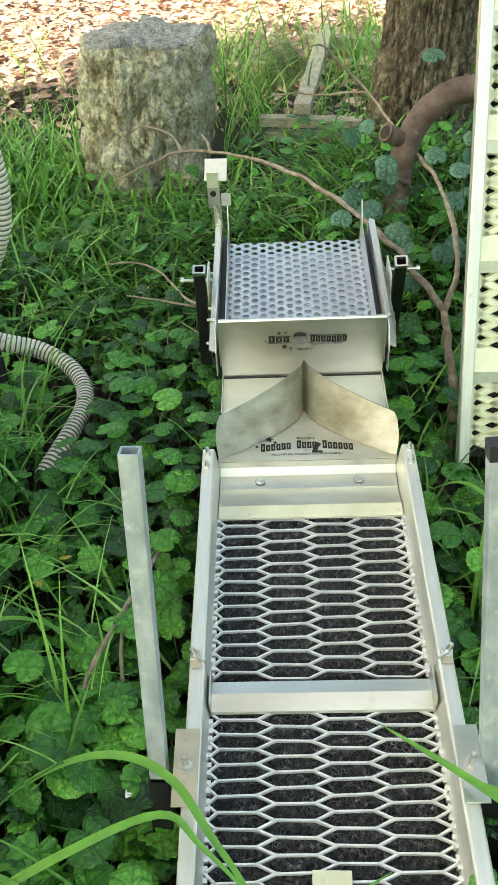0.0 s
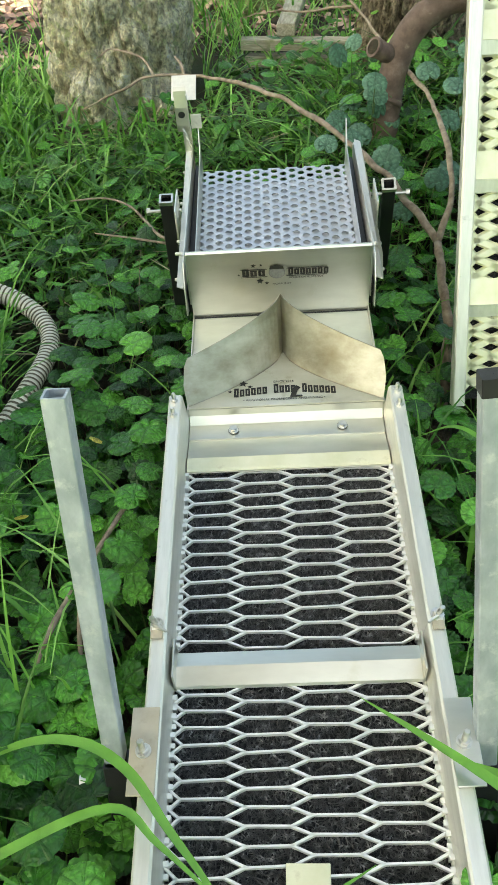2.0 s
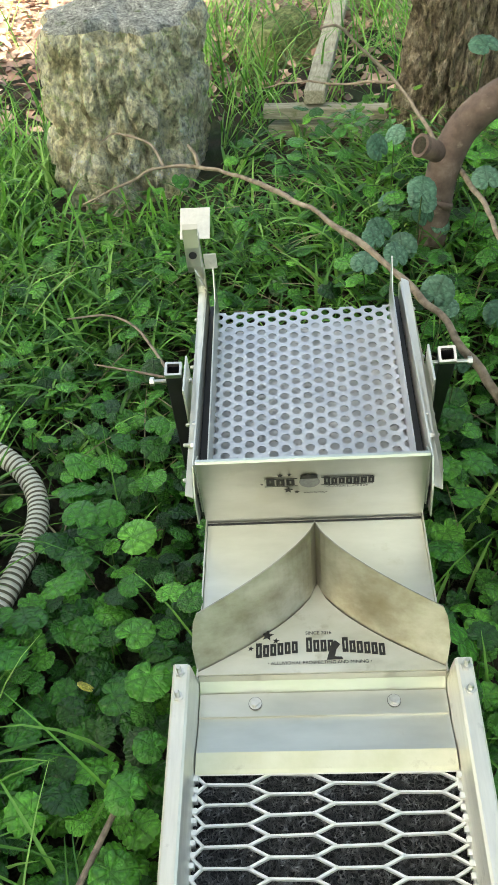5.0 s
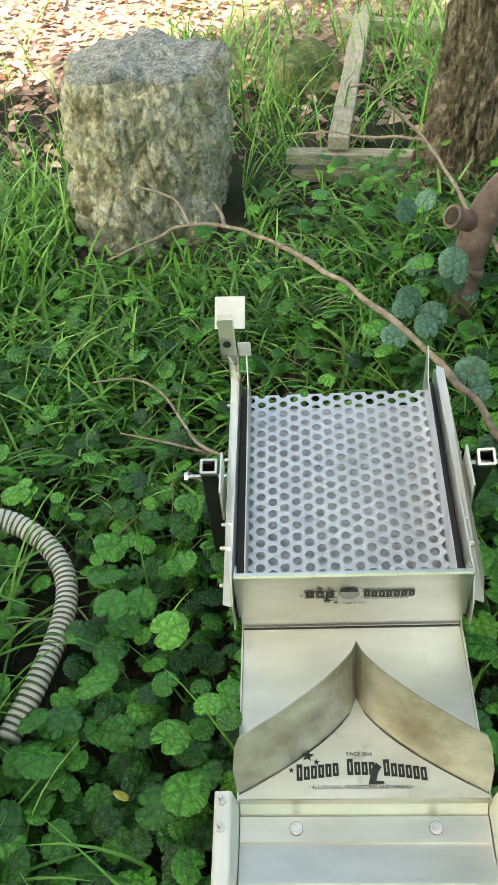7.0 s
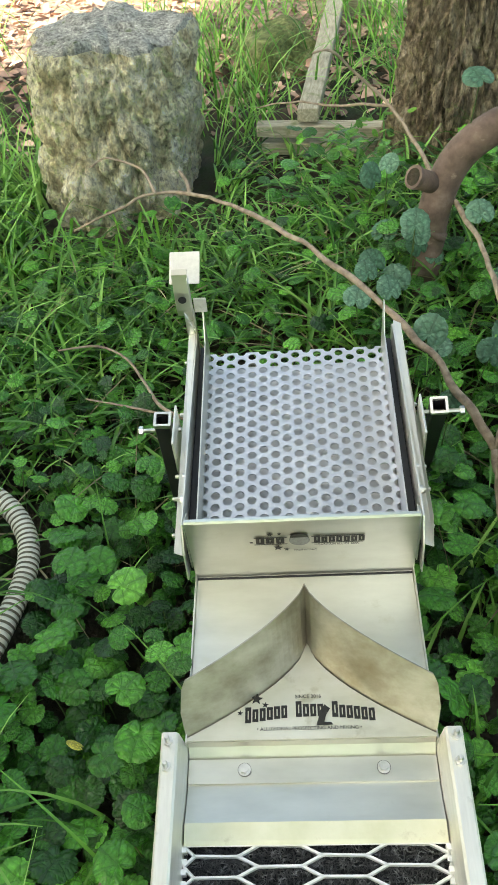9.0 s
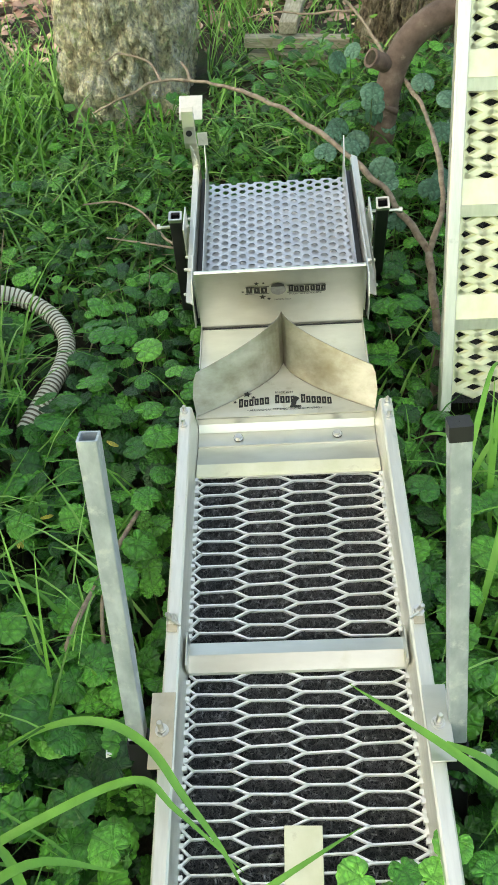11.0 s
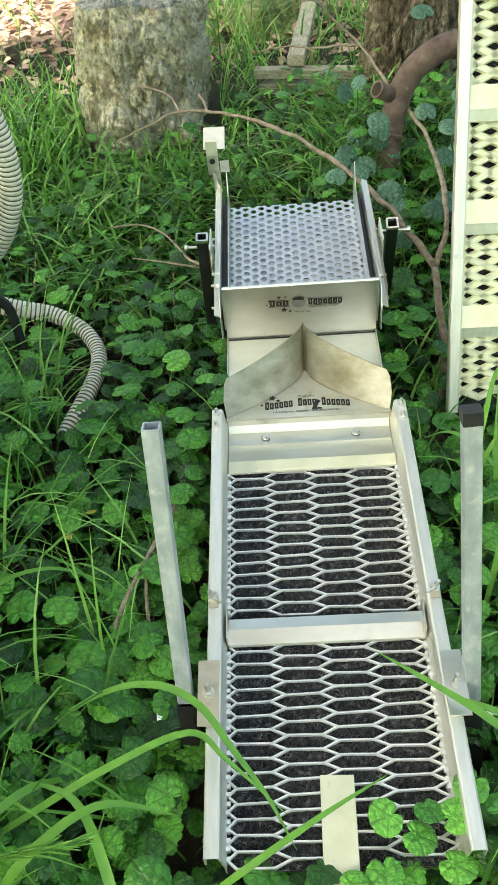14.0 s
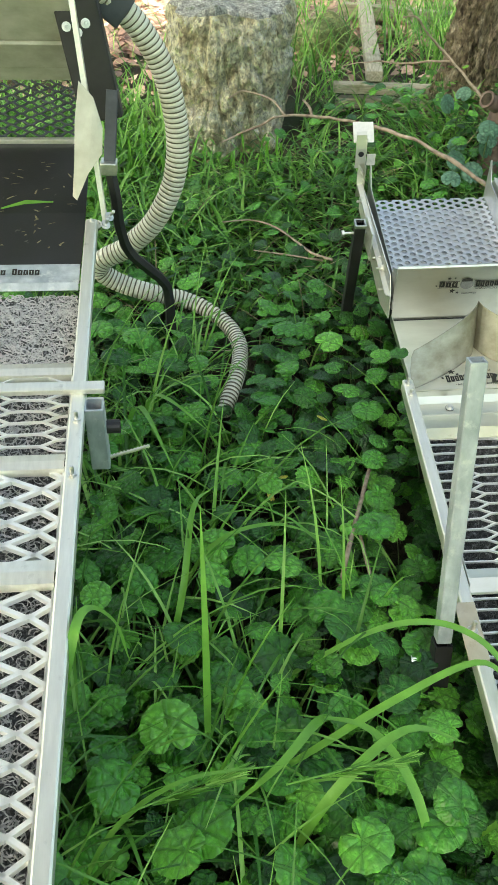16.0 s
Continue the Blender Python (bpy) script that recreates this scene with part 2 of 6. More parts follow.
def foliage(name, dark, mid, light, veins=0.0, gloss=(0.32, 0.5), through_=0.35, rand="island"):
    """Leaf with per-leaf tint, radial veins and painted crease shade from its own map, and light shining through."""
    m, nt, b, n, link = material(name)
    src = n("ShaderNodeObjectInfo").outputs["Random"] if rand == "object" else n("ShaderNodeNewGeometry").outputs["Random Per Island"]
    cr = ramp(n, [(0.0, dark), (0.55, mid), (1.0, light)])
    link(src, cr.inputs[0])
    tc = n("ShaderNodeTexCoord")
    no = n("ShaderNodeTexNoise", Scale=55.0, Detail=5.0)
    link(tc.outputs["Object"], no.inputs["Vector"])
    mr = n("ShaderNodeMapRange")
    mr.inputs[3].default_value, mr.inputs[4].default_value = 0.75, 1.25
    link(no.outputs[0], mr.inputs[0])
    hv = n("ShaderNodeHueSaturation")
    link(mr.outputs[0], hv.inputs["Value"])
    link(cr.outputs[0], hv.inputs["Color"])
    col = hv.outputs[0]
    height = no.outputs[0]
    if veins:
        sep = n("ShaderNodeSeparateXYZ")
        link(tc.outputs["UV"], sep.inputs[0])
        ang = n("ShaderNodeMath")
        ang.operation = "ARCTAN2"
        link(sep.outputs[0], ang.inputs[0])
        link(sep.outputs[1], ang.inputs[1])
        mul = n("ShaderNodeMath")
        mul.operation = "MULTIPLY"
        mul.inputs[1].default_value = 7.0
        link(ang.outputs[0], mul.inputs[0])
        co = n("ShaderNodeMath")
        co.operation = "COSINE"
        link(mul.outputs[0], co.inputs[0])
        vr = ramp(n, [(0.0, (0, 0, 0)), (0.90, (0.04, 0.04, 0.04)), (0.985, (0.9, 0.9, 0.9))])
        ad = n("ShaderNodeMapRange")
        ad.inputs[1].default_value = -1.0
        link(co.outputs[0], ad.inputs[0])
        link(ad.outputs[0], vr.inputs[0])
        vn = n("ShaderNodeTexVoronoi", Scale=4.6)
        vn.feature = "SMOOTH_F1"
        warp = n("ShaderNodeTexNoise", Scale=2.5, Detail=2.0)
        link(tc.outputs["UV"], warp.inputs["Vector"])
        wm = n("ShaderNodeVectorMath")
        wm.operation = "MULTIPLY_ADD"
        wm.inputs[1].default_value = (0.5, 0.5, 0.5)
        link(warp.outputs["Color"], wm.inputs[0])
        link(tc.outputs["UV"], wm.inputs[2])
        link(wm.outputs[0], vn.inputs["Vector"])
        mx = n("ShaderNodeMix")
        mx.data_type = "RGBA"
        sc = n("ShaderNodeMath")
        sc.operation = "MULTIPLY"
        sc.inputs[1].default_value = veins * 0.42
        link(vr.outputs[0], sc.inputs[0])
        link(sc.outputs[0], mx.inputs[0])
        link(col, mx.inputs[6])
        mx.inputs[7].default_value = (*[c * 0.7 for c in dark], 1)
        col = mx.outputs[2]
        # shade of the puckers painted into the colour: cell edges darker, middles lighter
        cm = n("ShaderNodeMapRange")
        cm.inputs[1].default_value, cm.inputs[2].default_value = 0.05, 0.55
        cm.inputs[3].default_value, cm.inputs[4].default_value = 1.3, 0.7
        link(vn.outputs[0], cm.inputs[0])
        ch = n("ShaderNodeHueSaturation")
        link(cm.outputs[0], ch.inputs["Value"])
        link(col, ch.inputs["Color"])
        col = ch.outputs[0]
        sub = n("ShaderNodeMath")
        sub.operation = "MULTIPLY_ADD"
        sub.inputs[1].default_value = -1.6
        link(vn.outputs[0], sub.inputs[0])
        inv = n("ShaderNodeMath")
        inv.operation = "MULTIPLY"
        inv.inputs[1].default_value = -0.5
        link(vr.outputs[0], inv.inputs[0])
        link(inv.outputs[0], sub.inputs[2])
        height = sub.outputs[0]
    link(col, b.inputs["Base Color"])
    rr = n("ShaderNodeMapRange")
    rr.inputs[3].default_value, rr.inputs[4].default_value = gloss
    link(no.outputs[0], rr.inputs[0])
    link(rr.outputs[0], b.inputs["Roughness"])
    bp = n("ShaderNodeBump", Strength=0.6, Distance=0.004)
    link(height, bp.inputs["Height"])
    link(bp.outputs[0], b.inputs["Normal"])
    tr = n("ShaderNodeBsdfTranslucent")
    link(col, tr.inputs[0])
    ms = n("ShaderNodeMixShader")
    ms.inputs[0].default_value = through_
    link(b.outputs[0], ms.inputs[1])
    link(tr.outputs[0], ms.inputs[2])
    link(ms.outputs[0], nt.nodes["Material Output"].inputs[0])
    return m


# IVY's darkest tint is lowered to paint in the shade between low leaves
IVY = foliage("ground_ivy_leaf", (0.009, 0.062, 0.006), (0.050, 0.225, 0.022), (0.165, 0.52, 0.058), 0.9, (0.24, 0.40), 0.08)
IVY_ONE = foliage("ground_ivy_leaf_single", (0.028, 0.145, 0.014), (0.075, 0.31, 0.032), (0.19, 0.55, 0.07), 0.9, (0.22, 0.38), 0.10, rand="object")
IVY_BLUE = foliage("blue_green_leaf", (0.09, 0.22, 0.13), (0.14, 0.30, 0.19), (0.20, 0.39, 0.26), 0.9)
STRAW = foliage("dry_straw", (0.20, 0.17, 0.09), (0.32, 0.27, 0.15), (0.45, 0.40, 0.24), 0.0, (0.5, 0.7), 0.2)
WEED = foliage("bright_weed_leaf", (0.06, 0.20, 0.022), (0.12, 0.33, 0.04), (0.25, 0.54, 0.07), 0.3)
GRASS = foliage("grass_blade", (0.045, 0.17, 0.020), (0.16, 0.41, 0.055), (0.36, 0.64, 0.16), 0.0, (0.32, 0.48), 0.28)
TURF = foliage("matted_turf_blade", (0.022, 0.09, 0.012), (0.070, 0.22, 0.030), (0.20, 0.43, 0.09), 0.0, (0.35, 0.5), 0.2)
CROWN = foliage("tree_leaf", (0.03, 0.09, 0.015), (0.06, 0.15, 0.025), (0.10, 0.22, 0.04), 0.0)
YELLOWLEAF = foliage("yellow_leaf", (0.80, 0.70, 0.10), (0.85, 0.76, 0.14), (0.88, 0.8, 0.2), 0.3, rand="object")
STEM = surface("green_stem", [(0.3, (0.05, 0.10, 0.02)), (0.7, (0.12, 0.20, 0.05))], 60, 4, (0.4, 0.6), 0.0, 0.1, 300)


# ---- building helpers ----
def part(name, bm, mat, parent=None, label="", smooth=False):
    me = bpy.data.meshes.new(name)
    bmesh.ops.recalc_face_normals(bm, faces=bm.faces)
    bm.to_mesh(me)
    bm.free()
    for p in me.polygons:
        p.use_smooth = smooth
    me.materials.append(mat)
    ob = new(name, me)
    if parent:
        ob.parent = parent
    return tagged(ob, label)


def thing(name, m, label, category, group="", kind=""):
    ob = new(name)
    ob.matrix_basis = m
    return tagged(ob, label, category, group, kind)


def raw(name, verts, faces, mat, parent=None, label="", smooth=False, uvs=None):
    me = bpy.data.meshes.new(name)
    me.from_pydata(verts, [], faces)
    if uvs is not None:
        layer = me.uv_layers.new(name="map")
        idx = np.zeros(len(me.loops), dtype=np.int32)
        me.loops.foreach_get("vertex_index", idx)
        layer.data.foreach_set("uv", np.asarray(uvs, dtype=np.float32)[idx].ravel())
    me.polygons.foreach_set("use_smooth", [smooth] * len(me.polygons))
    me.materials.append(mat)
    ob = new(name, me)
    if parent:
        ob.parent = parent
    return tagged(ob, label)


def box(bm, lo, hi, bevel=0.0, m=None):
    """A box between two corners, its edges rounded."""
    lo, hi = Vector(lo), Vector(hi)
    size, mid = hi - lo, (hi + lo) / 2
    mm = Matrix.Translation(mid) @ Matrix.Diagonal((*size, 1))
    if m is not None:
        mm = m @ mm
    made = bmesh.ops.create_cube(bm, size=1.0, matrix=mm)["verts"]
    if bevel:
        edges = {e for v in made for e in v.link_edges}
        bmesh.ops.bevel(bm, geom=list(edges), offset=bevel, segments=2, affect="EDGES", profile=0.5)
    return bm


def sheet(bm, outline, thick, axis="z", at=0.0):
    """A flat plate: an outline in two coordinates, thickened along the third."""
    def put(a, b, c):
        return {"z": (a, b, c), "x": (c, a, b), "y": (a, c, b)}[axis]
    low = [bm.verts.new(put(a, b, at)) for a, b in outline]
    high = [bm.verts.new(put(a, b, at + thick)) for a, b in outline]
    bm.faces.new(low[::-1])
    bm.faces.new(high)
    k = len(outline)
    for i in range(k):
        bm.faces.new((low[i], low[(i + 1) % k], high[(i + 1) % k], high[i]))
    return bm


def fold(bm, profile, x0, x1, thick=0.0015):
    """A bent sheet: a profile of (y, z) points drawn across from x0 to x1."""
    pts = [Vector((0, y, z)) for y, z in profile]
    off = []
    for i, p in enumerate(pts):
        a = (pts[i] - pts[i - 1]).normalized() if i else (pts[1] - pts[0]).normalized()
        b = (pts[i + 1] - pts[i]).normalized() if i + 1 < len(pts) else a
        d = (a + b).normalized()
        off.append(Vector((0, -d.z, d.y)) * thick)
    rows = []
    for p, o in zip(pts, off):
        rows.append([bm.verts.new((x, q.y, q.z)) for x, q in ((x0, p), (x1, p), (x1, p - o), (x0, p - o))])
    for r, s in zip(rows, rows[1:]):
        for i in range(4):
            bm.faces.new((r[i], r[(i + 1) % 4], s[(i + 1) % 4], s[i]))
    bm.faces.new(rows[0])
    bm.faces.new(rows[-1][::-1])
    return bm


def channel(bm, profile, y0, y1, thick=0.0018):
    """A folded profile of (x, z) points drawn along y."""
    fold(bm, profile, y0, y1, -thick)
    for v in bm.verts:
        v.co = Vector((v.co.y, v.co.x, v.co.z))
    return bm


def smooth_path(pts, steps=8):
    """A Catmull-Rom line through the points."""
    p = [Vector(q) for q in pts]
    p = [p[0] * 2 - p[1]] + p + [p[-1] * 2 - p[-2]]
    out = []
    for i in range(1, len(p) - 2):
        for k in range(steps):
            t = k / steps
            a, b, c, d = p[i - 1], p[i], p[i + 1], p[i + 2]
            out.append(0.5 * (2 * b + (c - a) * t + (2 * a - 5 * b + 4 * c - d) * t * t + (3 * b - a - 3 * c + d) * t ** 3))
    out.append(p[-2])
    return out


def sweep(bm, path, radius, sides=8, cap=True):
    """A round tube along a path; radius is a number or a function of 0..1."""
    rings, n0 = [], None
    for i, p in enumerate(path):
        d = (path[min(i + 1, len(path) - 1)] - path[max(i - 1, 0)]).normalized()
        if n0 is None:
            n0 = d.orthogonal().normalized()
        n0 = (n0 - d * n0.dot(d)).normalized()
        w = d.cross(n0)
        r = radius(i / (len(path) - 1)) if callable(radius) else radius
        rings.append([bm.verts.new(p + r * (math.cos(a) * n0 + math.sin(a) * w)) for a in (2 * math.pi * k / sides for k in range(sides))])
    for a, b in zip(rings, rings[1:]):
        for k in range(sides):
            bm.faces.new((a[k], a[(k + 1) % sides], b[(k + 1) % sides], b[k]))
    if cap:
        bm.faces.new(rings[0][::-1])
        bm.faces.new(rings[-1])
    return bm


def rod(bm, a, b, r, sides=10):
    return sweep(bm, [Vector(a), Vector(b)], r, sides)


def square_tube(bm, a, b, w, wall=0.002, spin=None):
    """A hollow square tube with open ends."""
    a, b = Vector(a), Vector(b)
    d = (b - a).normalized()
    u = (Vector((1, 0, 0)) - d * d.x).normalized()
    v = d.cross(u)
    rings = []
    for p in (a, b):
        for h in (w / 2, w / 2 - wall):
            c = h * 0.12
            loop = []
            for su, sv in ((1, 1), (-1, 1), (-1, -1), (1, -1)):
                first, second = (u * su * (h - c) + v * sv * h, u * su * h + v * sv * (h - c))
                loop += [first, second] if su * sv < 0 else [second, first]
            rings.append([bm.verts.new(p + q) for q in loop])
    o0, i0, o1, i1 = rings
    k = len(o0)
    for i in range(k):
        j = (i + 1) % k
        bm.faces.new((o0[i], o0[j], o1[j], o1[i]))
        bm.faces.new((i0[j], i0[i], i1[i], i1[j]))
        bm.faces.new((o1[i], o1[j], i1[j], i1[i]))
        bm.faces.new((o0[j], o0[i], i0[i], i0[j]))
    return bm


def bolt(bm, at, axis, head=0.005, length=0.012, shank=0.0026):
    """Hexagon head or nut, washer and threaded end."""
    at, ax = Vector(at), Vector(axis).normalized()
    sweep(bm, [at, at + ax * 0.0012], head * 1.35, 14)
    sweep(bm, [at + ax * 0.0012, at + ax * 0.0055], head, 6)
    if length > 0.006:
        sweep(bm, [at + ax * 0.0055, at + ax * (length - 0.0015), at + ax * length], lambda t: shank * (1 if t < 0.9 else 0.7), 8)
    return bm


def honeycomb(name, x0, x1, y0, y1, pitch, row, mat, parent, z=0.0, slant=0.009, width=0.0031, high=0.003, label="", phase=0.0):
    """Flattened expanded metal: long hexagons of real strands, clipped to a rectangle."""
    verts, faces = [], []

    def strand(a, b, w):
        a, b = Vector((*a, z)), Vector((*b, z))
        if not (x0 - 1e-6 <= min(a.x, b.x) and max(a.x, b.x) <= x1 + 1e-6 and y0 <= min(a.y, b.y) and max(a.y, b.y) <= y1):
            for p in (a, b):
                p.x = min(max(p.x, x0), x1)
            if not (y0 <= min(a.y, b.y) and max(a.y, b.y) <= y1) or (b - a).length < 0.002:
                return
        d = (b - a).normalized()
        s = Vector((-d.y, d.x, 0)) * w / 2
        a, b = a - d * w * 0.3, b + d * w * 0.3
        k = len(verts)
        up = Vector((0, 0, high))
        inn = s * 0.6
        for p in (a, b):
            verts.extend([p - s, p + s, p + inn + up, p - inn + up])
        faces.extend([(k + i, k + (i + 1) % 4, k + 4 + (i + 1) % 4, k + 4 + i) for i in range(4)])
        faces.extend([(k + 3, k + 2, k + 1, k), (k + 4, k + 5, k + 6, k + 7)])
    cols = int((x1 - x0) / pitch) + 3
    rows = int((y1 - y0) / row) + 3
    for i in range(-1, cols):
        xc = x0 + phase + i * pitch
        for j in range(-1, rows):
            y = y0 + (j + (i % 2) * 0.5) * row
            jig = 0.0006 * math.sin(12.9 * i + 7.3 * j)
            strand((xc - pitch / 2 + slant, y + jig), (xc + pitch / 2 - slant, y - jig), width)
            for s in (-0.5, 0.5):
                strand((xc + pitch / 2 - slant, y - jig), (xc + pitch / 2 + slant, y + s * row), width * 1.15)
    ob = raw(name, [tuple(v) for v in verts], faces, mat, parent, label)
    ob["kind"] = "stuff"
    return ob


def perforated(name, x0, x1, y0, y1, pitch, hole, thick, mat, parent, z, label=""):
    """A plate of round holes in staggered columns, cut right through; its edges run straight through the outer holes."""
    verts, faces = [], []
    dx = pitch * 0.866
    seg = 12
    cols, rows = int((x1 - x0) / dx) + 2, int((y1 - y0) / pitch) + 3
    for c in range(cols):
        for r in range(rows):
            cx, cy = x0 + c * dx, y1 - (r + (0.5 if c % 2 else 0.0)) * pitch + pitch * 0.5
            k = len(verts)
            for lvl in (0.0, -thick):
                for q in range(seg):
                    a = 2 * math.pi * q / seg
                    edge = pitch / math.sqrt(3) if q % 2 == 0 else pitch / 2
                    verts.append((cx + edge * math.cos(a), cy + edge * math.sin(a), z + lvl))
                for q in range(seg):
                    a = 2 * math.pi * q / seg
                    verts.append((cx + hole / 2 * math.cos(a), cy + hole / 2 * math.sin(a), z + lvl))
            for q in range(seg):
                w = (q + 1) % seg
                faces.append((k + q, k + w, k + seg + w, k + seg + q))
                faces.append((k + 3 * seg + q, k + 3 * seg + w, k + 2 * seg + w, k + 2 * seg + q))
                faces.append((k + seg + q, k + seg + w, k + 3 * seg + w, k + 3 * seg + q))
    ob = raw(name, verts, faces, mat, parent, label)
    bm = bmesh.new()
    bm.from_mesh(ob.data)
    bmesh.ops.remove_doubles(bm, verts=bm.verts, dist=0.0001)
    for co, no in (((x0, 0, 0), (-1, 0, 0)), ((x1, 0, 0), (1, 0, 0)), ((0, y0, 0), (0, -1, 0)), ((0, y1, 0), (0, 1, 0))):
        bmesh.ops.bisect_plane(bm, geom=bm.verts[:] + bm.edges[:] + bm.faces[:], plane_co=co, plane_no=no, clear_outer=True)
    bm.to_mesh(ob.data)
    bm.free()
    return ob


def fibres(name, x0, x1, y0, y1, z, count, mat, parent, label="", seed=3, thick=1.0):
    """Short curled strands lying over a mat."""
    rng = np.random.default_rng(seed)
    verts, faces = [], []
    for _ in range(count):
        x, y = rng.uniform(x0, x1), rng.uniform(y0, y1)
        a, bend, ln = rng.uniform(0, 6.28), rng.uniform(-2.2, 2.2), rng.uniform(0.006, 0.014)
        r = rng.uniform(0.0003, 0.0006) * thick
        h = rng.uniform(0.0, 0.004)
        k = len(verts)
        for s in range(4):
            aa = a + bend * s / 3
            px, py = x + ln * s / 3 * math.cos(aa), y + ln * s / 3 * math.sin(aa)
            px, py = min(max(px, x0), x1), min(max(py, y0), y1)
            pz = z + h * math.sin(math.pi * (s + 0.4) / 3.6) + 0.0008
            verts += [(px - r * math.sin(aa), py + r * math.cos(aa), pz), (px + r * math.sin(aa), py - r * math.cos(aa), pz), (px, py, pz + r * 1.6)]
        for s in range(3):
            for e in range(3):
                faces.append((k + 3 * s + e, k + 3 * s + (e + 1) % 3, k + 3 * s + 3 + (e + 1) % 3, k + 3 * s + 3 + e))
    ob = raw(name, verts, faces, mat, parent, label)
    ob["kind"] = "stuff"
    return ob


# ---- ground ----
def step01(a, b, v):
    t = min(1.0, max(0.0, (v - a) / (b - a)))
    return t * t * (3 - 2 * t)


def soil_height(x, y):
    back = step01(1.25, 2.3, y)
    h = 0.02 + back * (0.06 + 0.09 * step01(-0.35, 0.15, x)) + 0.05 * step01(2.2, 3.2, y) * step01(0.3, -0.5, x)
    h += 0.09 * step01(0.06, 0.28, x) * step01(1.28, 1.62, y) * step01(2.3, 1.9, y)
    far = max(abs(x), abs(y - 1))
    return h + 0.012 * noise.noise((x * 3, y * 3, 0)) * step01(30, 6, far) + 0.006 * noise.noise((x * 14, y * 14, 4)) * step01(8, 3, far)


def build_ground():
    lines = sorted(set([round(v, 4) for v in np.arange(-2.4, 2.41, 0.06)] + [s * v for v in (3, 4, 6, 10, 20, 60, 200, 800) for s in (-1, 1)]))
    ys = sorted(set([round(v, 4) for v in np.arange(-0.6, 5.0, 0.06)] + [-1.5, -3, -6, -12, -30, -100, -800, 5.6, 7, 10, 20, 60, 200, 800]))
    verts = [(x, y, soil_height(x, y)) for y in ys for x in lines]
    w = len(lines)
    faces = [(j * w + i, j * w + i + 1, (j + 1) * w + i + 1, (j + 1) * w + i) for j in range(len(ys) - 1) for i in range(w - 1)]
    ob = raw("ground", verts, faces, SOIL, None, "", True)
    tagged(ob, "dark garden soil under ivy and grass", "ground", "", "structure")


build_ground()


# ---- the sluice in the middle ----
S = pose(0.0785, 0.545, 0.147, 6.7, -2.4, -0.6)


def star(bm, x, y, r, z, turn=0.0):
    pts = [(x + (r if k % 2 == 0 else r * 0.42) * math.sin(turn + math.pi * k / 5), y + (r if k % 2 == 0 else r * 0.42) * math.cos(turn + math.pi * k / 5)) for k in range(10)]
    return sheet(bm, pts, 0.0004, "z", z)


def lettering(name, body, size, m, mat, parent, label=""):
    """Readable small print as a mesh."""
    cu = bpy.data.curves.new(name, "FONT")
    cu.body, cu.size, cu.align_x, cu.align_y, cu.extrude = body, size, "CENTER", "CENTER", 0.0001
    tmp = new(name, cu)
    me = bpy.data.meshes.new_from_object(tmp.evaluated_get(bpy.context.evaluated_depsgraph_get()))
    bpy.data.objects.remove(tmp)
    me.materials.clear()
    me.materials.append(mat)
    ob = new(name, me)
    ob.parent = parent
    ob.matrix_basis = m
    return tagged(ob, label)


def bars(bm, x0, x1, y, h, count, z, arch=0.0, gaps=()):
    """A row of upright blocks in the place of a lettered name."""
    w = (x1 - x0) / count
    for k in range(count):
        if k in gaps:
            continue
        a = x0 + k * w + w * 0.09
        lift = arch * math.cos((k + 0.5 - count / 2) / count * math.pi)
        tall = h * (1.25 if k in (0,) or (k - 1) in gaps else 1.0)
        lo, hi, b = y + lift, y + lift + tall, a + w * 0.82
        stem, cap = w * 0.33, tall * 0.22
        blocks = [(a, lo, a + stem, hi), (b - stem, lo, b, hi), (a + stem, lo, b - stem, lo + cap), (a + stem, hi - cap, b - stem, hi)]
        for u0, v0, u1, v1 in blocks:
            sheet(bm, [(u0, v0), (u1, v0), (u1, v1), (u0, v1)], 0.0004, "z", z)
    return bm


